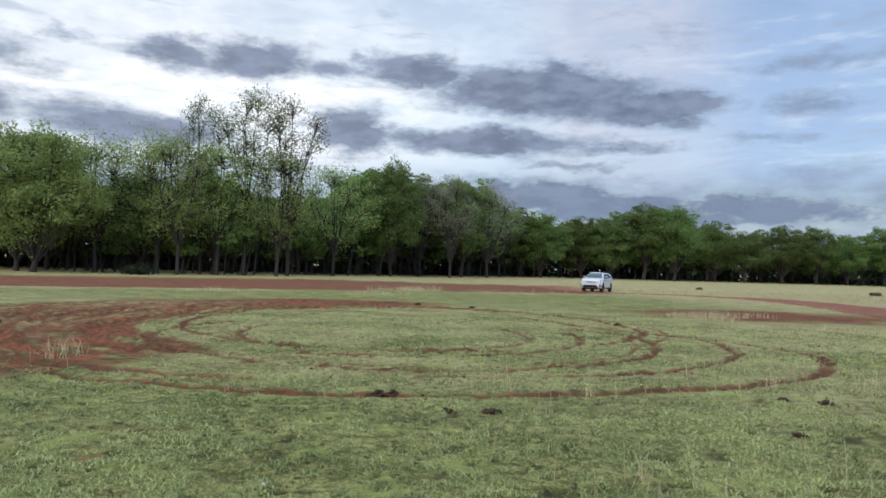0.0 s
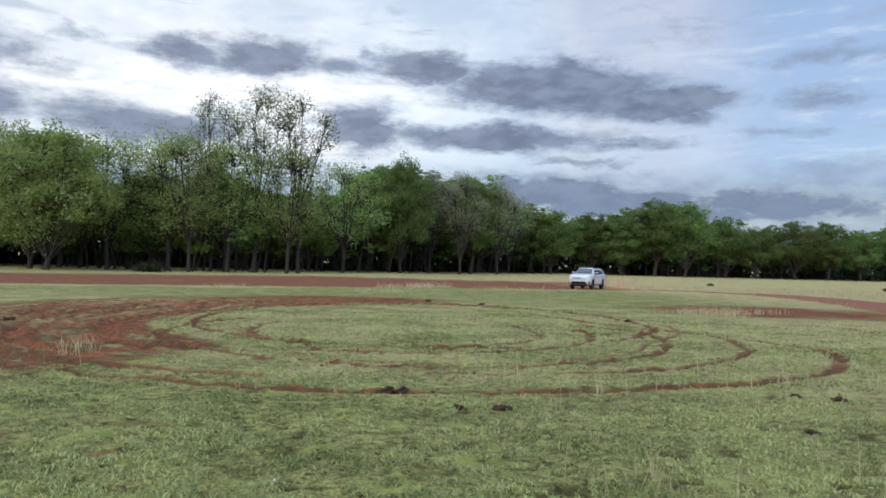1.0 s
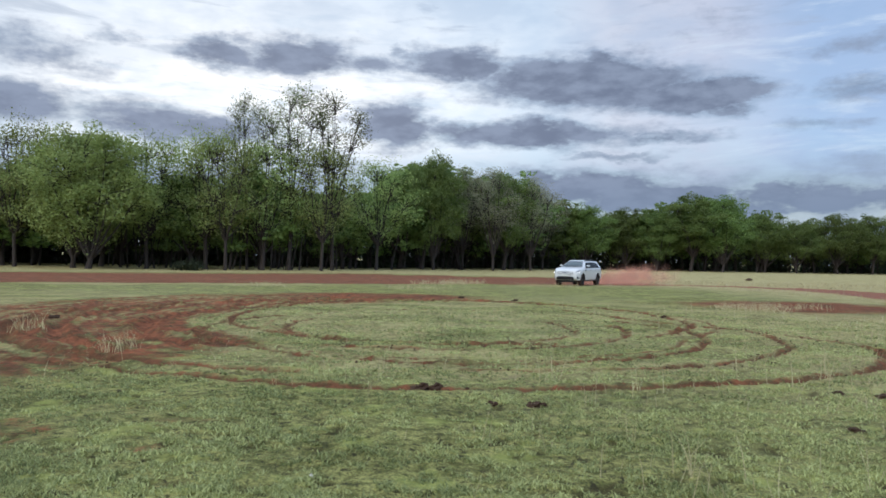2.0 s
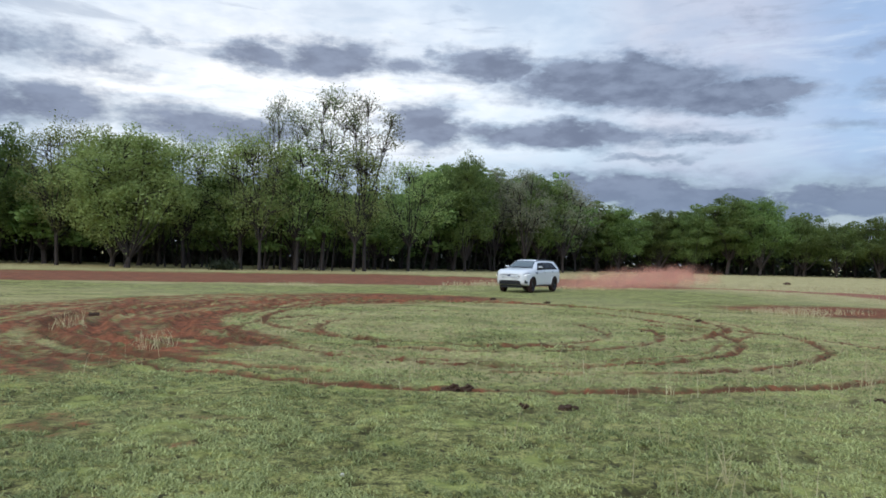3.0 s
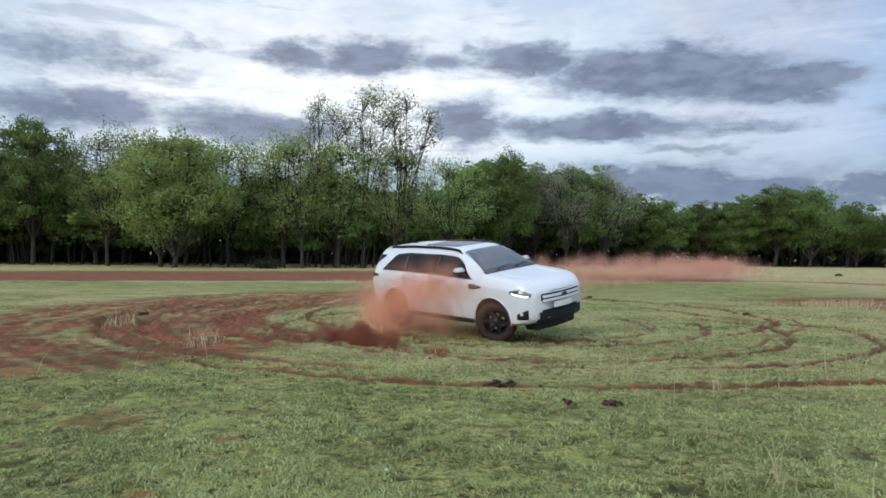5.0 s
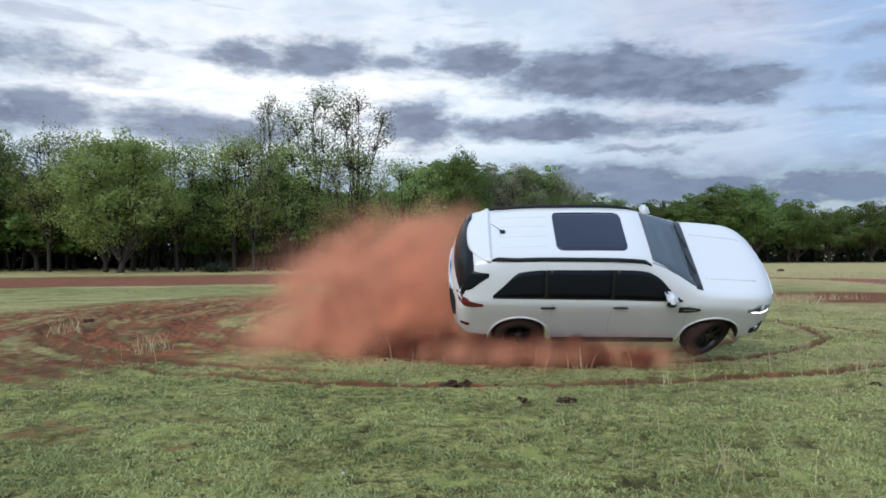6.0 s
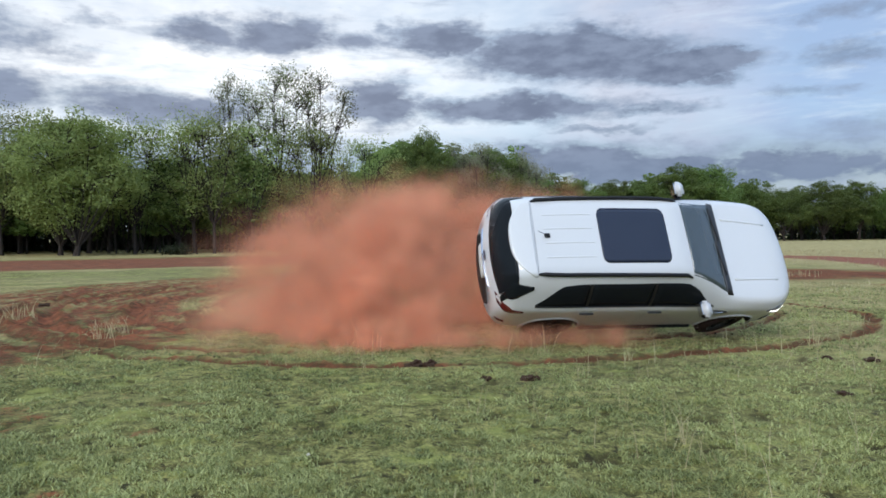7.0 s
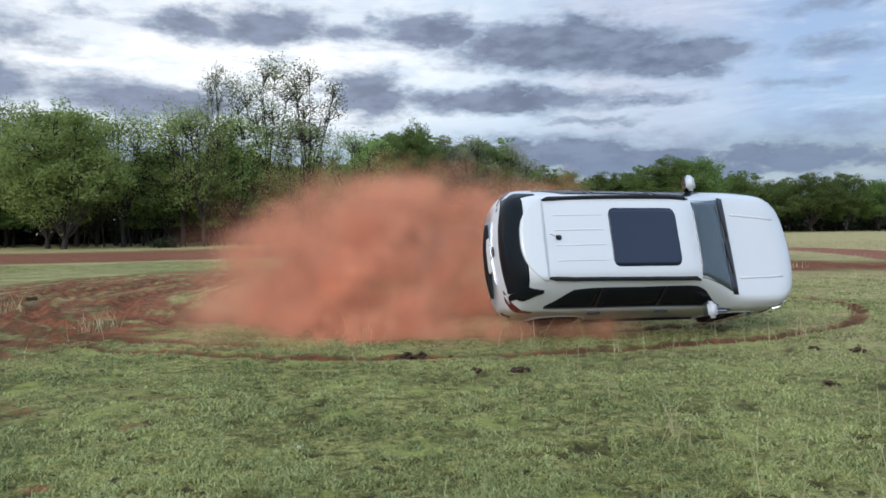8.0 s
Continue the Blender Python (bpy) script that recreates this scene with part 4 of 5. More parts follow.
def build_car():
    car = new("car")
    tagged(car, "white sport utility car with black roof rails, dusty wheels", "car")
    # body shell
    xs = sorted(set([X_BACK, X_BACK + 0.02, X_FRONT - 0.02, X_FRONT] + list(np.round(np.linspace(X_BACK, X_FRONT, 76), 4))))
    bm = bmesh.new()
    rings = []
    for x in xs:
        s = section(x)
        pts = [(y, z) for y, z in s] + [(-y, z) for y, z in s[-2:0:-1]]
        rings.append([bm.verts.new((x, y, z)) for y, z in pts])
    n = len(rings[0])
    for a, b in zip(rings, rings[1:]):
        for k in range(n):
            bm.faces.new((a[k], a[(k + 1) % n], b[(k + 1) % n], b[k]))
    bm.faces.new(rings[0][::-1]), bm.faces.new(rings[-1])
    # wheel arches
    body = part("body", bm, PAINT, car, "glossy white painted body", True)
    body.data.materials.append(UNDER)
    cut = bmesh.new()
    for ax in (1.425, -1.425):
        for sd in (1, -1):
            bmesh.ops.create_cone(cut, cap_ends=True, segments=40, radius1=0.455, radius2=0.455, depth=0.62, matrix=Matrix.Translation((ax, sd * 0.86, 0.42)) @ Matrix.Rotation(math.pi / 2, 4, "X"))
    cm = bpy.data.meshes.new("arch_cut")
    cut.to_mesh(cm), cut.free()
    cm.materials.append(UNDER)
    cutter = bpy.data.objects.new("arch_cut", cm)
    scene.collection.objects.link(cutter)
    mod = body.modifiers.new("arches", "BOOLEAN")
    mod.operation, mod.object, mod.solver, mod.material_mode = "DIFFERENCE", cutter, "EXACT", "TRANSFER"
    dg = bpy.context.evaluated_depsgraph_get()
    solid = bpy.data.meshes.new_from_object(body.evaluated_get(dg))
    body.modifiers.clear()
    body.data = solid
    bpy.data.objects.remove(cutter)
    solid.set_sharp_from_angle(angle=radians(38))
    # side glass
    for sd in (1, -1):
        lo = lambda x: smooth_key(x, BELT) + 0.022
        hi_all = lambda x: smooth_key(x, BELT) + (smooth_key(x, TOP) - smooth_key(x, BELT)) * key(x, [(-1.85, 0.06), (-1.50, 0.66), (-1.20, 0.715), (-0.9, 0.725), (0.2, 0.725), (0.42, 0.72), (0.60, 0.60), (0.88, 0.06)])
        part("side_window", flank_patch(-0.10, 0.88, lo, hi_all, sd), GLASS, car, "dark tinted front door glass", True)
        part("side_window", flank_patch(-1.06, -0.14, lo, hi_all, sd), GLASS, car, "dark tinted rear door glass", True)
        part("quarter_window", flank_patch(-1.84, -1.10, lo, hi_all, sd), GLASS, car, "dark tinted quarter glass", True)
        part("pillar_trim", flank_patch(-0.14, -0.10, lo, hi_all, sd, 0.008, 2), TRIM, car)
        part("pillar_trim", flank_patch(-1.10, -1.06, lo, hi_all, sd, 0.008, 2), TRIM, car)
        part("belt_trim", flank_patch(-1.84, 0.90, lambda x: smooth_key(x, BELT) + 0.002, lambda x: smooth_key(x, BELT) + 0.02, sd, 0.012, 16, 1), TRIM, car)
        # door seams
        for x, z0, z1 in ((0.98, 0.50, 1.14), (-0.12, 0.48, 1.20), (-0.98, 0.86, 1.20)):
            part("door_seam", flank_patch(x, x + 0.006, lambda q, z=z0: z, lambda q, z=z1: z, sd, 0.0015, 1, 8, 0.01), SEAM, car)
        part("door_seam", flank_patch(-0.9, 0.98, lambda q: 0.475, lambda q: 0.481, sd, 0.0015, 12, 1, 0.01), SEAM, car)
        # handles
        for x in (-1.04, 0.01):
            y = side_y(x, 1.09)
            part("door_handle", box_bm(x - 0.11, x + 0.11, sd * (y + 0.018) - 0.014, sd * (y + 0.018) + 0.014, 1.078, 1.108, 0.01), TRIM, car, "black door handle")
        # fender vent
        vent = part("fender_vent", flank_patch(0.86, 1.17, lambda x: 1.005 + 0.20 * max(0, x - 1.0), lambda x: 1.10 - 0.22 * max(0, x - 1.02), sd, 0.014), TRIM, car, "black fender vent")
        part("vent_bar", flank_patch(0.92, 1.10, lambda x: 1.052, lambda x: 1.068, sd, 0.022), CHROME, vent)
        # mirrors
        my = sd * 0.99
        mir = part("side_mirror", box_bm(0.60, 0.76, my - 0.125, my + 0.125, 1.30, 1.41, 0.045), PAINT, car, "white side mirror", True)
        part("mirror_base", box_bm(0.602, 0.75, my - 0.118, my + 0.118, 1.252, 1.325, 0.03), BLACK, mir, "black lower mirror shell", True)
        part("mirror_glass", box_bm(0.594, 0.602, my - 0.095, my + 0.095, 1.265, 1.385), CHROME, mir)
        part("mirror_arm", box_bm(0.64, 0.74, min(sd * 0.82, sd * 0.95), max(sd * 0.82, sd * 0.95), 1.22, 1.27, 0.012), TRIM, mir)
        # side step and sill
        part("side_step", box_bm(-0.92, 0.92, min(sd * 0.76, sd * 0.93), max(sd * 0.76, sd * 0.93), 0.33, 0.385, 0.015), BLACK, car, "black side step")
        # roof rail
        path = [(-1.86, sd * 0.56, smooth_key(-1.86, TOP) - 0.05), (-1.78, sd * 0.58, smooth_key(-1.78, TOP) - 0.005)]
        path += [(x, sd * (0.59 + 0.02 * math.cos(x)), top_z(x, 0.58) + 0.008) for x in np.linspace(-1.5, 0.1, 9)]
        path += [(0.32, sd * 0.60, top_z(0.32, 0.60) + 0.02), (0.42, sd * 0.61, top_z(0.42, 0.60) - 0.02)]
        part("roof_rail", tube_bm(path, [0.018] + [0.029] * (len(path) - 2) + [0.016], 10), BLACK, car, "satin black roof rail", True)
        # wheel arch lips
        for ax in (1.425, -1.425):
            pts = []
            for k in range(19):
                a = math.pi * (k / 18) * 1.06 - 0.03 * math.pi
                x, z = ax + 0.462 * math.cos(a), 0.42 + 0.462 * math.sin(a)
                pts.append((x, sd * (side_y(x, max(z, 0.44)) + 0.002), z))
            part("arch_lip", tube_bm(pts, [0.016] * len(pts), 6), PAINT, car, smooth=True)
        # lamps
        lampz = lambda x: 0.935 + 0.10 * (2.26 - x)
        head = part("headlight", flank_patch(1.88, 2.36, lambda x: lampz(x) + 0.010 - 0.06 * (x - 1.9), lambda x: min(lampz(x) + 0.055 + 0.26 * (x - 1.88), smooth_key(x, BELT) + 0.015), sd, 0.010, 14), LAMP_GREY, car, "grey clear-lensed headlight with lit strip", True)
        part("running_light", flank_patch(1.96, 2.34, lambda x: lampz(x) + 0.012 - 0.05 * (x - 1.9), lambda x: lampz(x) + 0.027 - 0.05 * (x - 1.9), sd, 0.016), LAMP_ON, head, "lit white running light", True)
        part("projector", flank_patch(2.17, 2.25, lambda x: lampz(x) + 0.045, lambda x: lampz(x) + 0.095, sd, 0.016), LAMP_CLEAR, head, "clear round headlight lens", True)
        part("lamp_housing", flank_patch(1.98, 2.15, lambda x: lampz(x) + 0.045, lambda x: lampz(x) + 0.052 + 0.2 * (x - 1.95), sd, 0.013), TRIM, head, "dark inside of the headlight", True)
        fog = part("fog_surround", flank_patch(2.08, 2.33, lambda x: 0.50, lambda x: 0.60 + 0.32 * (x - 2.08), sd, 0.012), BLACK, car, "black fog lamp surround", True)
        part("fog_light", flank_patch(2.18, 2.25, lambda x: 0.575, lambda x: 0.635, sd, 0.020), LAMP_CLEAR, fog, "clear fog lamp", True)
        tail = part("tail_light", flank_patch(-2.435, -1.98, lambda x: 1.10 - 0.10 * (-1.98 - x), lambda x: 1.135 + 0.13 * min(0.3, -1.98 - x) - 0.35 * max(0, -2.34 - x), sd, 0.010), LAMP_RED, car, "dark red tail light", True)
        part("reflector", flank_patch(-2.43, -2.26, lambda x: 0.66, lambda x: 0.71, sd, 0.012), LAMP_RED, car)
    # glass on top
    part("windscreen", top_patch(1.10, 0.44, lambda x: smooth_key(x, ROOF_W) - 0.035, ny=14, nx=10), WIND, car, "sloping dark windscreen", True)
    part("sunroof", top_patch(-0.92, 0.11, lambda x: 0.43, round_=0.10, nx=48), ROOF_GLASS, car, "dark panoramic glass sunroof", True)
    part("cowl", top_patch(1.10, 1.21, lambda x: 0.76, 0.008, 3), TRIM, car, "black cowl below the windscreen", True)
    part("rear_window", top_patch(-2.14, -2.40, lambda x: smooth_key(x, ROOF_W) + 0.10, 0.012, nx=8), GLASS, car, "dark wrapped rear window", True)
    for sd in (1, -1):
        part("rear_side_glass", flank_patch(-2.36, -1.90, lambda x: 1.51 - 0.54 * (-1.90 - x), lambda x: min(1.545, smooth_key(x, TOP) - 0.03), sd, 0.012), GLASS, car, "dark wrap-round rear glass", True)
    # roof: tailgate seam, pressed ribs, spoiler, aerial
    part("roof_seam", top_patch(-1.86, -1.852, lambda x: 0.54, 0.002, 1), SEAM, car)
    for y in (-0.33, -0.11, 0.11, 0.33):
        part("roof_rib", patch_mesh([[(x, y - 0.012, top_z(x, y) + 0.001), (x, y, top_z(x, y) + 0.007), (x, y + 0.012, top_z(x, y) + 0.001)] for x in np.linspace(-1.72, -1.02, 8)], 0.01, (0, 0, -1)), PAINT, car)
    rows = []
    for k in range(9):
        row = []
        for y in np.linspace(-0.6, 0.6, 17):
            end = -2.21 + 0.30 * abs(y / 0.6) ** 3
            x = -1.87 + (end + 1.87) * k / 8
            row.append((x, y, top_z(max(x, -2.0), y * 0.9) + 0.008 - 0.20 * max(0.0, -2.0 - x)))
        rows.append(row)
    part("spoiler", patch_mesh(rows, 0.035, (0, 0, -1)), PAINT, car, "white tailgate spoiler", True)
    base = part("aerial", box_bm(-1.72, -1.64, -0.035, 0.035, 1.72, 1.758, 0.012), BLACK, car, "short black roof aerial")
    part("aerial_rod", tube_bm([(-1.68, 0, 1.745), (-1.86, 0.0, 1.89)], [0.006, 0.003], 6), BLACK, base)
    for y0 in (-0.45, 0.12):
        part("wiper", tube_bm([(1.16, y0, 1.325), (1.10, y0 + 0.25, 1.36), (1.06, y0 + 0.5, 1.385)], [0.010, 0.008, 0.006], 6), BLACK, car)
    for sd in (1, -1):
        part("bonnet_crease", patch_mesh([[(x, sd * (0.50 - 0.05 * (x - 1.3)) - 0.02, top_z(x, 0.5) + 0.0), (x, sd * (0.50 - 0.05 * (x - 1.3)), top_z(x, 0.5) + 0.012), (x, sd * (0.50 - 0.05 * (x - 1.3)) + 0.02, top_z(x, 0.5) + 0.0)] for x in np.linspace(1.3, 2.1, 8)], 0.01, (0, 0, -1)), PAINT, car, smooth=True)
    # front: grille, bumper, plate
    grille = part("grille", box_bm(2.27, 2.418, -0.55, 0.55, 0.79, 0.985, 0.03), BLACK, car, "black grille with bright bars")
    for z, hh in ((0.825, 0.024), (0.90, 0.026), (0.968, 0.010)):
        part("grille_bar", box_bm(2.395, 2.436, -0.53, 0.53, z - hh, z + hh, 0.008), SATIN, grille)
    part("badge", lathe_bm([(0.0005, 0.0), (0.06, 0.0), (0.065, -0.012), (0.0005, -0.014)], 20), BADGE, grille).matrix_basis = Matrix.Translation((2.43, 0, 0.89)) @ Matrix.Rotation(math.pi / 2, 4, "Z") @ Matrix.Diagonal((1.25, 1, 0.55, 1))
    part("bumper_insert", box_bm(2.10, 2.408, -0.64, 0.64, 0.43, 0.645, 0.03), BLACK, car, "black lower bumper intake")
    part("number_plate", box_bm(2.40, 2.428, -0.26, 0.26, 0.665, 0.775, 0.004), PLATE, car, "white plate without legible writing")
    part("skid_plate", box_bm(1.95, 2.27, -0.60, 0.60, 0.26, 0.43, 0.03), BLACK, car)
    # tail
    part("rear_bumper", box_bm(-2.470, -2.26, -0.58, 0.58, 0.545, 0.625, 0.02), BLACK, car, "black lower rear bumper")
    gate = part("tailgate_bar", box_bm(-2.475, -2.38, -0.48, 0.48, 0.985, 1.02, 0.01), CHROME, car, "bright tailgate bar")
    part("rear_plate", box_bm(-2.48, -2.44, -0.26, 0.26, 0.82, 0.93, 0.004), PLATE, car, "white plate without legible writing")
    part("rear_badge", lathe_bm([(0.0005, 0.0), (0.05, 0.0), (0.055, -0.012), (0.0005, -0.014)], 20), BADGE, gate).matrix_basis = Matrix.Translation((-2.447, 0, 1.08)) @ Matrix.Rotation(-math.pi / 2, 4, "Z") @ Matrix.Diagonal((1.6, 1, 0.8, 1))
    # underneath
    part("chassis_rail", box_bm(-2.2, 2.0, 0.38, 0.50, 0.30, 0.40, 0.02), UNDER, car)
    part("chassis_rail", box_bm(-2.2, 2.0, -0.50, -0.38, 0.30, 0.40, 0.02), UNDER, car)
    part("rear_axle", tube_bm([(-1.425, -0.7, 0.39), (-1.425, 0.7, 0.39)], [0.05, 0.05], 10), UNDER, car, smooth=True)
    part("front_axle", tube_bm([(1.425, -0.7, 0.39), (1.425, 0.7, 0.39)], [0.04, 0.04], 10), UNDER, car, smooth=True)
    part("exhaust", tube_bm([(-0.4, -0.25, 0.34), (-1.6, -0.3, 0.36), (-2.4, -0.55, 0.38)], [0.035, 0.05, 0.035], 10), UNDER, car, smooth=True)
    # seen from above, nose and tail bow outward in the middle
    for ob in list(car.children) + [c for p in car.children for c in p.children]:
        if ob.type == "MESH" and ob.matrix_basis == Matrix.Identity(4):
            for v in ob.data.vertices:
                q = min(1.0, abs(v.co.y) / 0.82) ** 2
                v.co.x += q * (0.13 * float(sstep(-1.95, -2.45, v.co.x)) - 0.13 * float(sstep(1.8, 2.4, v.co.x)))
            ob.data.update()
    wheels = [(build_wheel(car, sd), ax, sd) for ax in (1.425, -1.425) for sd in (1, -1)]
    return car, wheels


CAR, WHEELS = build_car()


# ---------------------------------------------------------------- small things on the ground
def build_clods():
    for x, y, s, flat in ((0.10, 8.1, 0.065, 0.7), (0.57, 8.1, 0.10, 0.5), (0.67, 8.15, 0.06, 0.6), (-0.80, 9.05, 0.13, 0.45), (-0.6, 9.1, 0.09, 0.5), (3.7, 7.3, 0.085, 0.4), (4.5, 9.3, 0.08, 0.4), (5.0, 9.2, 0.12, 0.35), (5.3, 21.5, 0.11, 0.6), (-1.0, 29.8, 0.16, 0.5), (1.2, 28.4, 0.14, 0.5), (-10.6, 16.9, 0.16, 0.5)):
        bm = bmesh.new()
        bmesh.ops.create_icosphere(bm, subdivisions=3, radius=s)
        for v in bm.verts:
            p = v.co * (3.2 / s * 0.12)
            v.co *= 0.75 + 0.7 * noise.noise(p * 3.0 + Vector((x, y, 0))) + 0.5 * noise.noise(p * 9 + Vector((y, x, 3)))
            v.co.z *= flat
        me = bpy.data.meshes.new("soil_clod")
        bm.to_mesh(me), bm.free()
        me.materials.append(CLOD)
        ob = tagged(new("soil_clod", me), "dark crumbly clod of dung and earth on the turf", "clod", "clods on the pasture")
        z = float(ground_fields(np.array([x]), np.array([y]))[0][0])
        ob.matrix_basis = pose(x, y, z + s * flat * 0.25, 0, 0, x * 90)
    bm = bmesh.new()
    bmesh.ops.create_icosphere(bm, subdivisions=2, radius=0.018)
    for v in bm.verts:
        v.co *= 0.85 + 0.4 * noise.noise(v.co * 60)
    me = bpy.data.meshes.new("pebble")
    bm.to_mesh(me), bm.free()
    me.materials.append(STONE)
    tagged(new("pebble", me), "small white pebble lying in the turf", "stone").matrix_basis = pose(-1.27, 5.25, 0.012)
    for x, y, s in ((46.9, 76.8, 0.7), (30.4, 84.0, 0.5)):
        bm = bmesh.new()
        bmesh.ops.create_icosphere(bm, subdivisions=3, radius=s)
        for v in bm.verts:
            v.co *= 0.8 + 0.5 * noise.noise(v.co * 1.4 + Vector((x, y, 0)))
            v.co.z *= 0.42
        me = bpy.data.meshes.new("earth_mound")
        bm.to_mesh(me), bm.free()
        me.materials.append(MOUND)
        ob = tagged(new("earth_mound", me), "low dark mound of earth in dry grass", "mound")
        ob.matrix_basis = pose(x, y, -0.12)


build_clods()


def build_tussocks():
    rng = np.random.default_rng(17)
    rows = []
    for x, y, h, n, r in ((-6.2, 11.8, 0.34, 60, 0.35), (-6.6, 12.2, 0.30, 40, 0.3), (-3.0, 45.4, 0.7, 130, 1.1), (-1.5, 48.0, 0.8, 140, 1.0), (3.6, 45.4, 0.55, 140, 1.4), (9.4, 25.8, 0.5, 160, 0.8), (10.2, 27.4, 0.45, 160, 0.9), (11.6, 28.2, 0.42, 140, 1.0),
                             (10.2, 19.7, 0.34, 140, 0.7), (12.1, 21.1, 0.36, 150, 0.9), (13.5, 20.6, 0.36, 140, 0.9), (0.9, 9.7, 0.46, 14, 0.14), (2.0, 9.4, 0.34, 10, 0.12), (1.6, 5.6, 0.34, 12, 0.10), (1.4, 6.7, 0.34, 9, 0.10), (-1.4, 8.9, 0.30, 10, 0.12), (-2.6, 9.1, 0.30, 12, 0.2), (4.8, 10.3, 0.36, 16, 0.10), (6.4, 10.5, 0.38, 40, 0.3), (-3.6, 38.5, 0.5, 110, 1.1), (-9.5, 14.2, 0.4, 50, 0.4), (-12.0, 37.5, 0.6, 90, 0.9), (4.1, 5.6, 0.42, 26, 0.5), (5.2, 6.6, 0.45, 30, 0.5)):
        n, r = int(n * (1.0 if y < 15 else 1.5)), r * (1.0 if y < 15 else 1.7)
        h *= 1.0 if y < 15 else 0.5
        a, d = rng.uniform(0, 2 * np.pi, n), r * np.sqrt(rng.uniform(0, 1, n))
        px, py = x + d * np.cos(a), y + d * np.sin(a)
        rows.append(np.stack([px, py, ground_fields(px, py)[0], h * rng.uniform(0.25, 1.15, n), np.full(n, 0.003 + 0.0004 * y), rng.uniform(0.1, 1.1, n)], 1))
    t = np.vstack(rows).T
    tagged(new("dry_tussocks", blades("dry_tussocks", *t[:6], STRAW, rng)), "tufts of pale dry grass stems", "grass", kind="stuff")


build_tussocks()


# ---------------------------------------------------------------- the car's way
CAR_ROWS = (  # seconds, place, roll, pitch, heading
    (0.0, 14.0, 64.1, -0.26, 0, 0, -117.0), (0.5, 12.85, 62.1, -0.25, 0, 0, -117.0), (1.0, 11.25, 59.2, -0.22, 0, 0, -117.5), (1.5, 9.1, 55.1, -0.14, 0, 0, -118.0), (2.0, 6.5, 50.2, -0.04, 0, 0, -119.0), (2.2, 5.4, 48.0, -0.02, 0, 0, -119.0),
    (2.75, 2.2, 42.1, 0.0, 0, 0, -117.5), (3.3, -0.95, 36.0, 0.0, 0, 0, -112.5), (3.5, -1.9, 33.3, 0.0, 0.5, 0, -108.5), (4.0, -3.35, 26.2, 0.03, 1.5, 1.0, -90.5), (4.2, -3.55, 23.6, 0.05, 2.5, 1.0, -79.0),
    (4.75, -2.75, 17.4, 0.12, 6.0, 1.5, -48.0), (5.3, -0.59, 13.08, 0.21, 11.1, 2.0, -25.4), (5.5, 0.05, 12.25, 0.32, 17.0, 1.4, -14.8), (5.8, 0.90, 12.0, 0.57, 33.0, 0.8, -0.4), (6.0, 1.43, 11.88, 0.71, 42.5, 0.3, 5.0), (6.2, 1.78, 11.87, 0.80, 51.5, 0.5, 9.2),
    (6.5, 2.12, 11.86, 0.84, 60.0, 0.7, 11.2), (7.0, 2.32, 11.86, 0.87, 64.4, 0.6, 11.8), (7.5, 2.44, 11.84, 0.90, 68.0, 0.5, 12.3), (8.0, 2.55, 11.80, 0.93, 71.3, 0.5, 12.8))


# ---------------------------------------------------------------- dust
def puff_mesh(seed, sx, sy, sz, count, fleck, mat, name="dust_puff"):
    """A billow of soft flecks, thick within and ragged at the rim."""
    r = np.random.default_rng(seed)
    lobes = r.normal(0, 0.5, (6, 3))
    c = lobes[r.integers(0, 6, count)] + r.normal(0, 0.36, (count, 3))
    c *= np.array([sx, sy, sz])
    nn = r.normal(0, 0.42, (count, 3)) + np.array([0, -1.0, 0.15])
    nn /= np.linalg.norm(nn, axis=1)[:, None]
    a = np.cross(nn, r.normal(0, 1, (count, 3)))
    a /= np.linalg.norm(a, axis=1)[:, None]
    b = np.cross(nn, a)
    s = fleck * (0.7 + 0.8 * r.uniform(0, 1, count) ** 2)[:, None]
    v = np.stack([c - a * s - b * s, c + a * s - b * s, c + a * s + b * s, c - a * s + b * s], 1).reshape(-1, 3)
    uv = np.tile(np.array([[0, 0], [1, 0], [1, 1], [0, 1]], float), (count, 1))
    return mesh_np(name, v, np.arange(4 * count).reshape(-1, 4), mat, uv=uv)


DUST_CLOUD = tagged(new("dust_cloud"), "billowing red dust thrown up by the wheels", "dust")
DUST_TRAIL = tagged(new("dust_trail"), "thin red dust hanging over the track", "dust")
PUFFS = []      # object, rows of (time, x, y, z)
HIDE = -4.5     # dust that still lies in the ground


def puff(parent, mesh, start, path):
    ob = tagged(new("puff", mesh), kind="stuff")
    ob.parent = parent
    PUFFS.append((ob, start, path))


def tail_at(t, back=1.5):
    """Where the rear wheels are at t."""
    rows = np.array(CAR_ROWS)
    x, y, a = (float(np.interp(t, rows[:, 0], rows[:, k])) for k in (1, 2, 6))
    return x - back * math.cos(radians(a)), y - back * math.sin(radians(a))


def cloud_top(x):
    return float(np.interp(x, [-4.7, -4.1, -3.7, -3.2, -2.5, -1.0, 0.3, 1.2], [0.25, 0.6, 1.4, 2.2, 2.55, 2.65, 2.45, 2.2]))


def raised_at(x):
    """When the wheels throw up the dust that ends at x."""
    return float(np.interp(x, [-4.6, -3.5, -2.5, -1.5, -0.5, 0.4, 1.4], [4.70, 4.80, 5.05, 5.45, 5.90, 6.15, 6.4]))


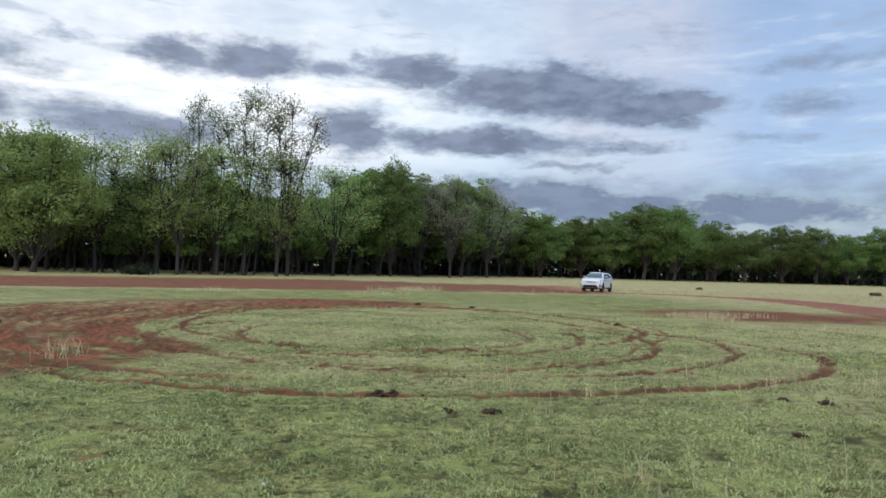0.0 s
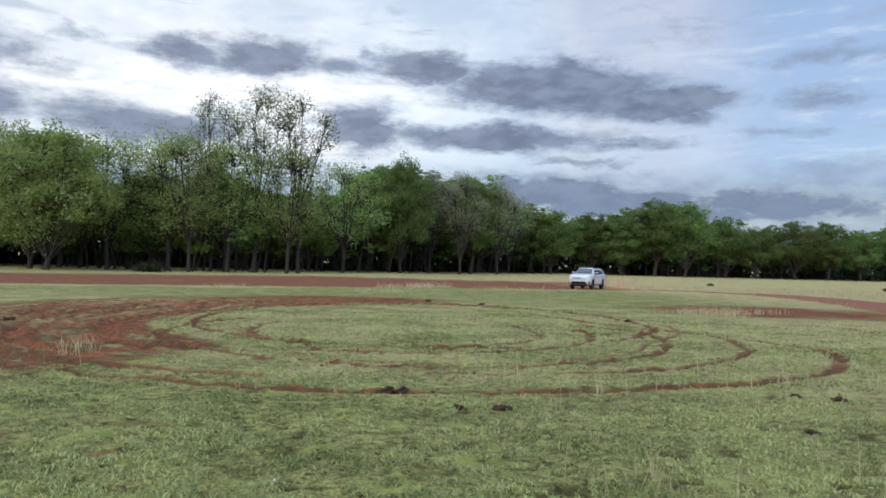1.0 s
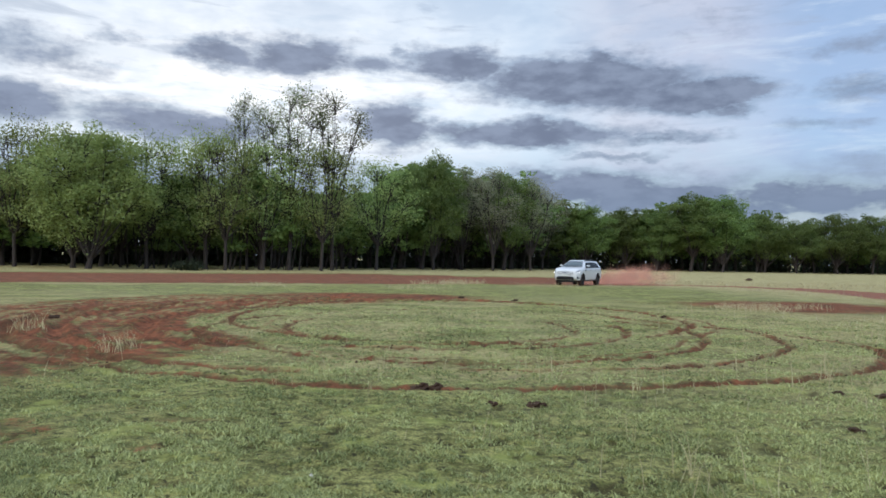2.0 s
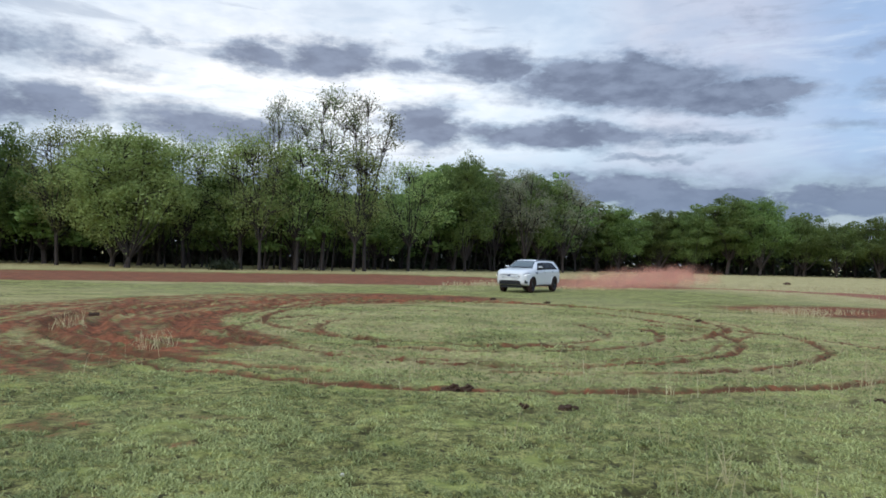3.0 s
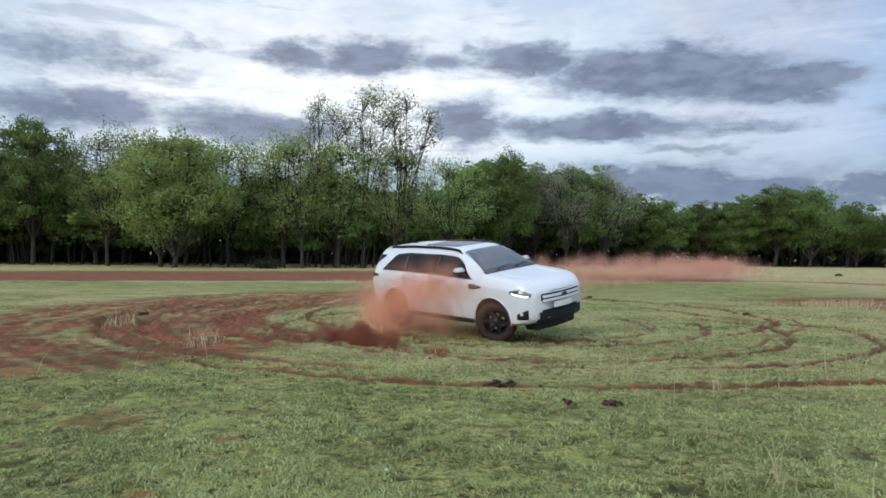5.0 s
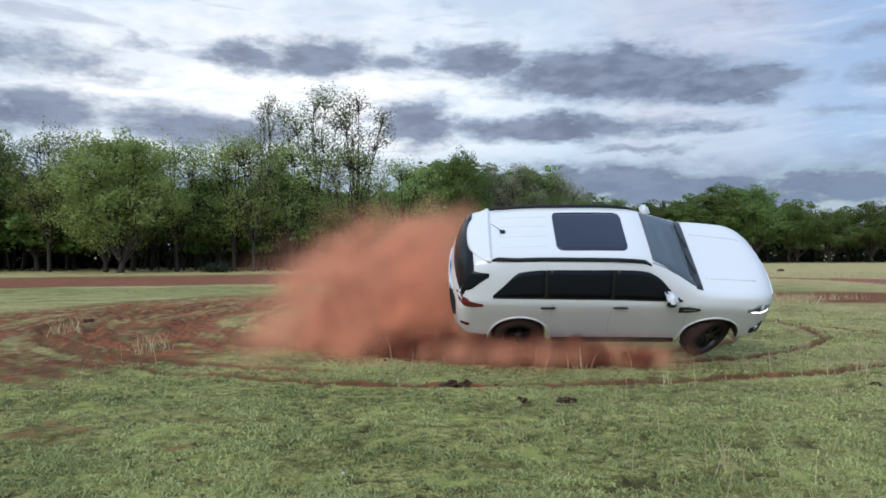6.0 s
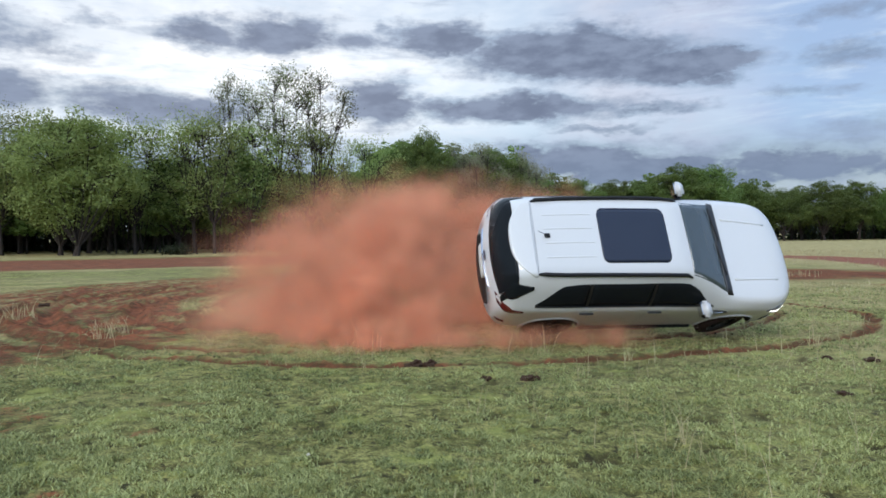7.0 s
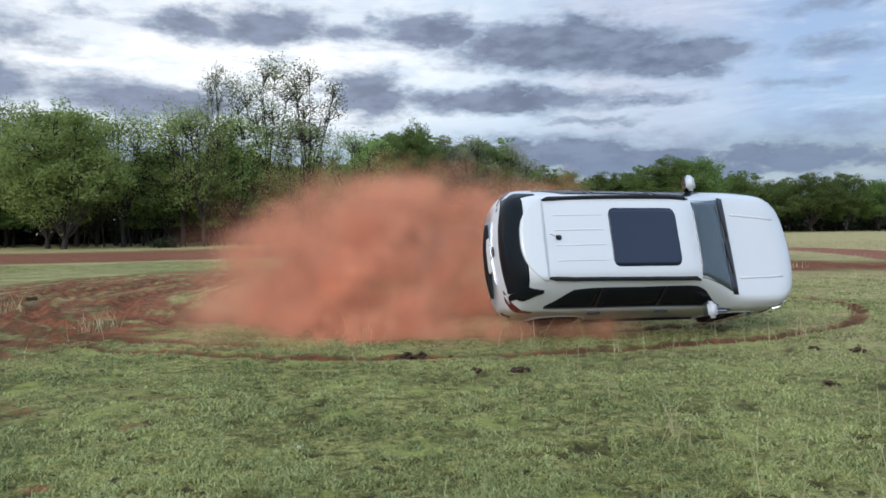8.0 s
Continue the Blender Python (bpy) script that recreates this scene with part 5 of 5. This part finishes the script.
def build_dust():
    rng = random.Random(7)
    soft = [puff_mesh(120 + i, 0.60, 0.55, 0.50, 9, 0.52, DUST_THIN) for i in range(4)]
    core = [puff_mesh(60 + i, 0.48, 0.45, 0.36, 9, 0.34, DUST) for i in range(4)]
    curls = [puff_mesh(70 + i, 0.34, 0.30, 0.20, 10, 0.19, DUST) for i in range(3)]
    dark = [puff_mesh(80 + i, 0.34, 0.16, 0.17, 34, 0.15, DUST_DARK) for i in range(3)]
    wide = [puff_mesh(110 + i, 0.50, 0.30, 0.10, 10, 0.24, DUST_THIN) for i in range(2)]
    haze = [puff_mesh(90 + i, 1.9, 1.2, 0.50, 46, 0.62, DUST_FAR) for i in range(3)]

    def billow(mesh, x, y, z, t0):
        sx, sy = tail_at(t0)
        sx, sy = min(sx, x + 0.9), sy + rng.uniform(-0.4, 0.4)
        t0 += 0.3 if y < 11.9 else 0.0
        puff(DUST_CLOUD, mesh, t0, [(0.0, sx, sy, -1.1), (0.18, (2 * sx + x) / 3, (2 * sy + y) / 3, 0.45 * z), (0.5, (sx + 3 * x) / 4, (sy + 3 * y) / 4, 0.78 * z), (1.0, x + 0.12, y, 0.93 * z), (2.2, x, y, z)])

    # the cloud behind the sliding car: soft billows all through it
    for i in range(84):
        u = (i + 0.5) / 84
        x = -3.8 + 4.4 * u + rng.uniform(-0.2, 0.2)
        z = 0.15 + (cloud_top(x) - 0.35) * rng.random() ** 0.8
        y = rng.uniform(11.3, 13.9) if x < -0.6 else rng.uniform(12.9, 14.2)
        if z < 1.1 and x < -0.5 and i % 2:
            y = rng.uniform(10.5, 11.6)
        billow(soft[i % 4], x, y, z, raised_at(x) + rng.uniform(-0.08, 0.1))
    # its thick heart low behind the wheels
    for i in range(46):
        x = rng.gauss(-1.9, 0.85)
        x = min(max(x, -3.8), -0.2)
        z = 0.10 + 1.5 * rng.random() ** 1.3 * math.exp(-((x + 1.7) / 1.6) ** 2)
        y = rng.uniform(10.8, 13.2) if x < -0.8 else rng.uniform(12.2, 13.4)
        billow(core[i % 4], x, y, z, raised_at(x) + rng.uniform(-0.05, 0.12))
    # dust still rising round the tail
    for i in range(10):
        billow(core[i % 4], rng.uniform(-1.0, 0.35), rng.uniform(12.3, 13.7), rng.uniform(0.1, 0.5), 6.0 + rng.uniform(0.0, 0.3))
    # small curls along its foot
    for i in range(30):
        x = -3.8 + 3.0 * i / 29 + rng.uniform(-0.15, 0.15)
        y = 9.7 + 1.1 * abs(x + 1.5) + rng.uniform(0, 0.6)
        billow(curls[i % 3], x, y, rng.uniform(0.05, 0.28), raised_at(x) + rng.uniform(0.0, 0.2))
    # low dust left where the slide began
    for i in range(7):
        x = -4.5 + 0.8 * rng.random()
        billow(soft[i % 4], x, 12.6 + rng.random(), rng.uniform(0.05, 0.3), raised_at(x) + 0.2)
    # a thin veil that drifts over behind the car
    for i in range(10):
        x = 0.3 + 1.6 * i / 9
        billow(soft[i % 4], x, 14.6, rng.uniform(1.7, 2.5), raised_at(x) - 0.1)
    # the first plume, high on the far side of the car
    for i in range(22):
        u = i / 21
        x, y = -3.6 + 2.3 * u + rng.uniform(-0.2, 0.2), 14.4 + rng.uniform(-0.5, 0.5)
        z = 0.3 + (0.7 + 1.75 * u) * rng.random() ** 0.6
        puff(DUST_CLOUD, soft[i % 4], 4.62 + 0.25 * u, [(0.0, x - 0.3, y + 0.5, -1.1), (0.25, x, y, 0.55 * z), (0.7, x + 0.1, y, 0.95 * z), (2.2, x + 0.5, y, z)])
    # soil that the wheels dig out along the flank
    for i in range(34):
        u = i / 33
        x = -4.0 + 5.2 * u + rng.uniform(-0.3, 0.3)
        y = float(np.interp(x, [-4.2, -2.6, 1.4], [13.1, 11.75, 10.72])) + rng.uniform(-0.1, 0.1)
        h = rng.uniform(0.02, 0.26)
        t0 = 4.85 + 0.35 * u + rng.uniform(0, 0.08)
        far = 0.4 if x > -2 else 0.1
        puff(DUST_CLOUD, dark[i % 3], t0, [(0.0, x - 0.3, y + 0.2, -0.35), (0.2, x - 0.1, y, h), (0.6, x + 0.1, y - 0.1, h * 0.9), (1.1, x + 0.3, y - far, h * 0.55), (1.55, x + 0.35, y - far, -0.40), (1.9, x + 0.35, y - far, -0.9)])
    # light dust that drifts out from under the flank
    for i in range(12):
        x, y = -0.9 + 3.0 * i / 11 + rng.uniform(-0.1, 0.1), 10.65 + rng.uniform(-0.35, 0.2)
        puff(DUST_CLOUD, wide[i % 2], 5.5 + 0.03 * i, [(0.0, x, y + 0.5, -0.7), (0.3, x - 0.05, y, 0.20), (0.8, x - 0.15, y, 0.14), (2.4, x - 0.3, y, 0.02)])
    # thin trail left along the path
    for i in range(24):
        t0 = 0.8 + 3.8 * i / 23
        x, y = tail_at(t0 - 0.15, 2.4)
        grow = min(1.0, t0 / 2.5)
        puff(DUST_TRAIL, haze[i % 3], t0, [(0.0, x, y, -1.3), (0.4, x + 0.2, y, 0.25), (1.2, x + 0.7, y, 0.35 + 0.25 * grow), (3.0, x + 1.4, y, 0.5 + 0.45 * grow)])


build_dust()


# ---------------------------------------------------------------- what moves


def motions():
    walk(CAR, [(t, pose(x, y, z, rx, ry, rz)) for t, x, y, z, rx, ry, rz in CAR_ROWS])
    # rolled distance along the path turns the wheels
    T = np.array([r[0] for r in CAR_ROWS])
    P = np.array([r[1:3] for r in CAR_ROWS])
    S = np.r_[0, np.cumsum(np.hypot(*np.diff(P, axis=0).T))]
    steer_t, steer_a = [0, 2.2, 3.3, 4.0, 4.7, 5.3, 6.0, 6.5, 8.0], [0, 2, 8, 16, 24, 28, 24, 12, 8]
    for hub, ax, sd in WHEELS:
        rows = []
        for k in range(241):
            t = k / 30.0
            roll = math.degrees(float(np.interp(t, T, S)) / 0.395)
            st = float(np.interp(t, steer_t, steer_a)) if ax > 0 else 0.0
            m = Matrix.Translation((ax, sd * 0.80, 0.40)) @ Matrix.Rotation(radians(st), 4, "Z") @ Matrix.Rotation(radians(roll), 4, "Y")
            rows.append((t, m))
        walk(hub, rows)
    for ob, t0, path in PUFFS:
        x0, y0, z0 = path[0][1:]
        rows = [(0.0, pose(x0, y0, HIDE)), (t0 - 0.10, pose(x0, y0, HIDE))]
        rows += [(t0 + dt, pose(x, y, z)) for dt, x, y, z in path if t0 + dt < 7.95]
        last = rows[-1][1]
        rows.append((8.0, last))
        walk(ob, rows)


motions()
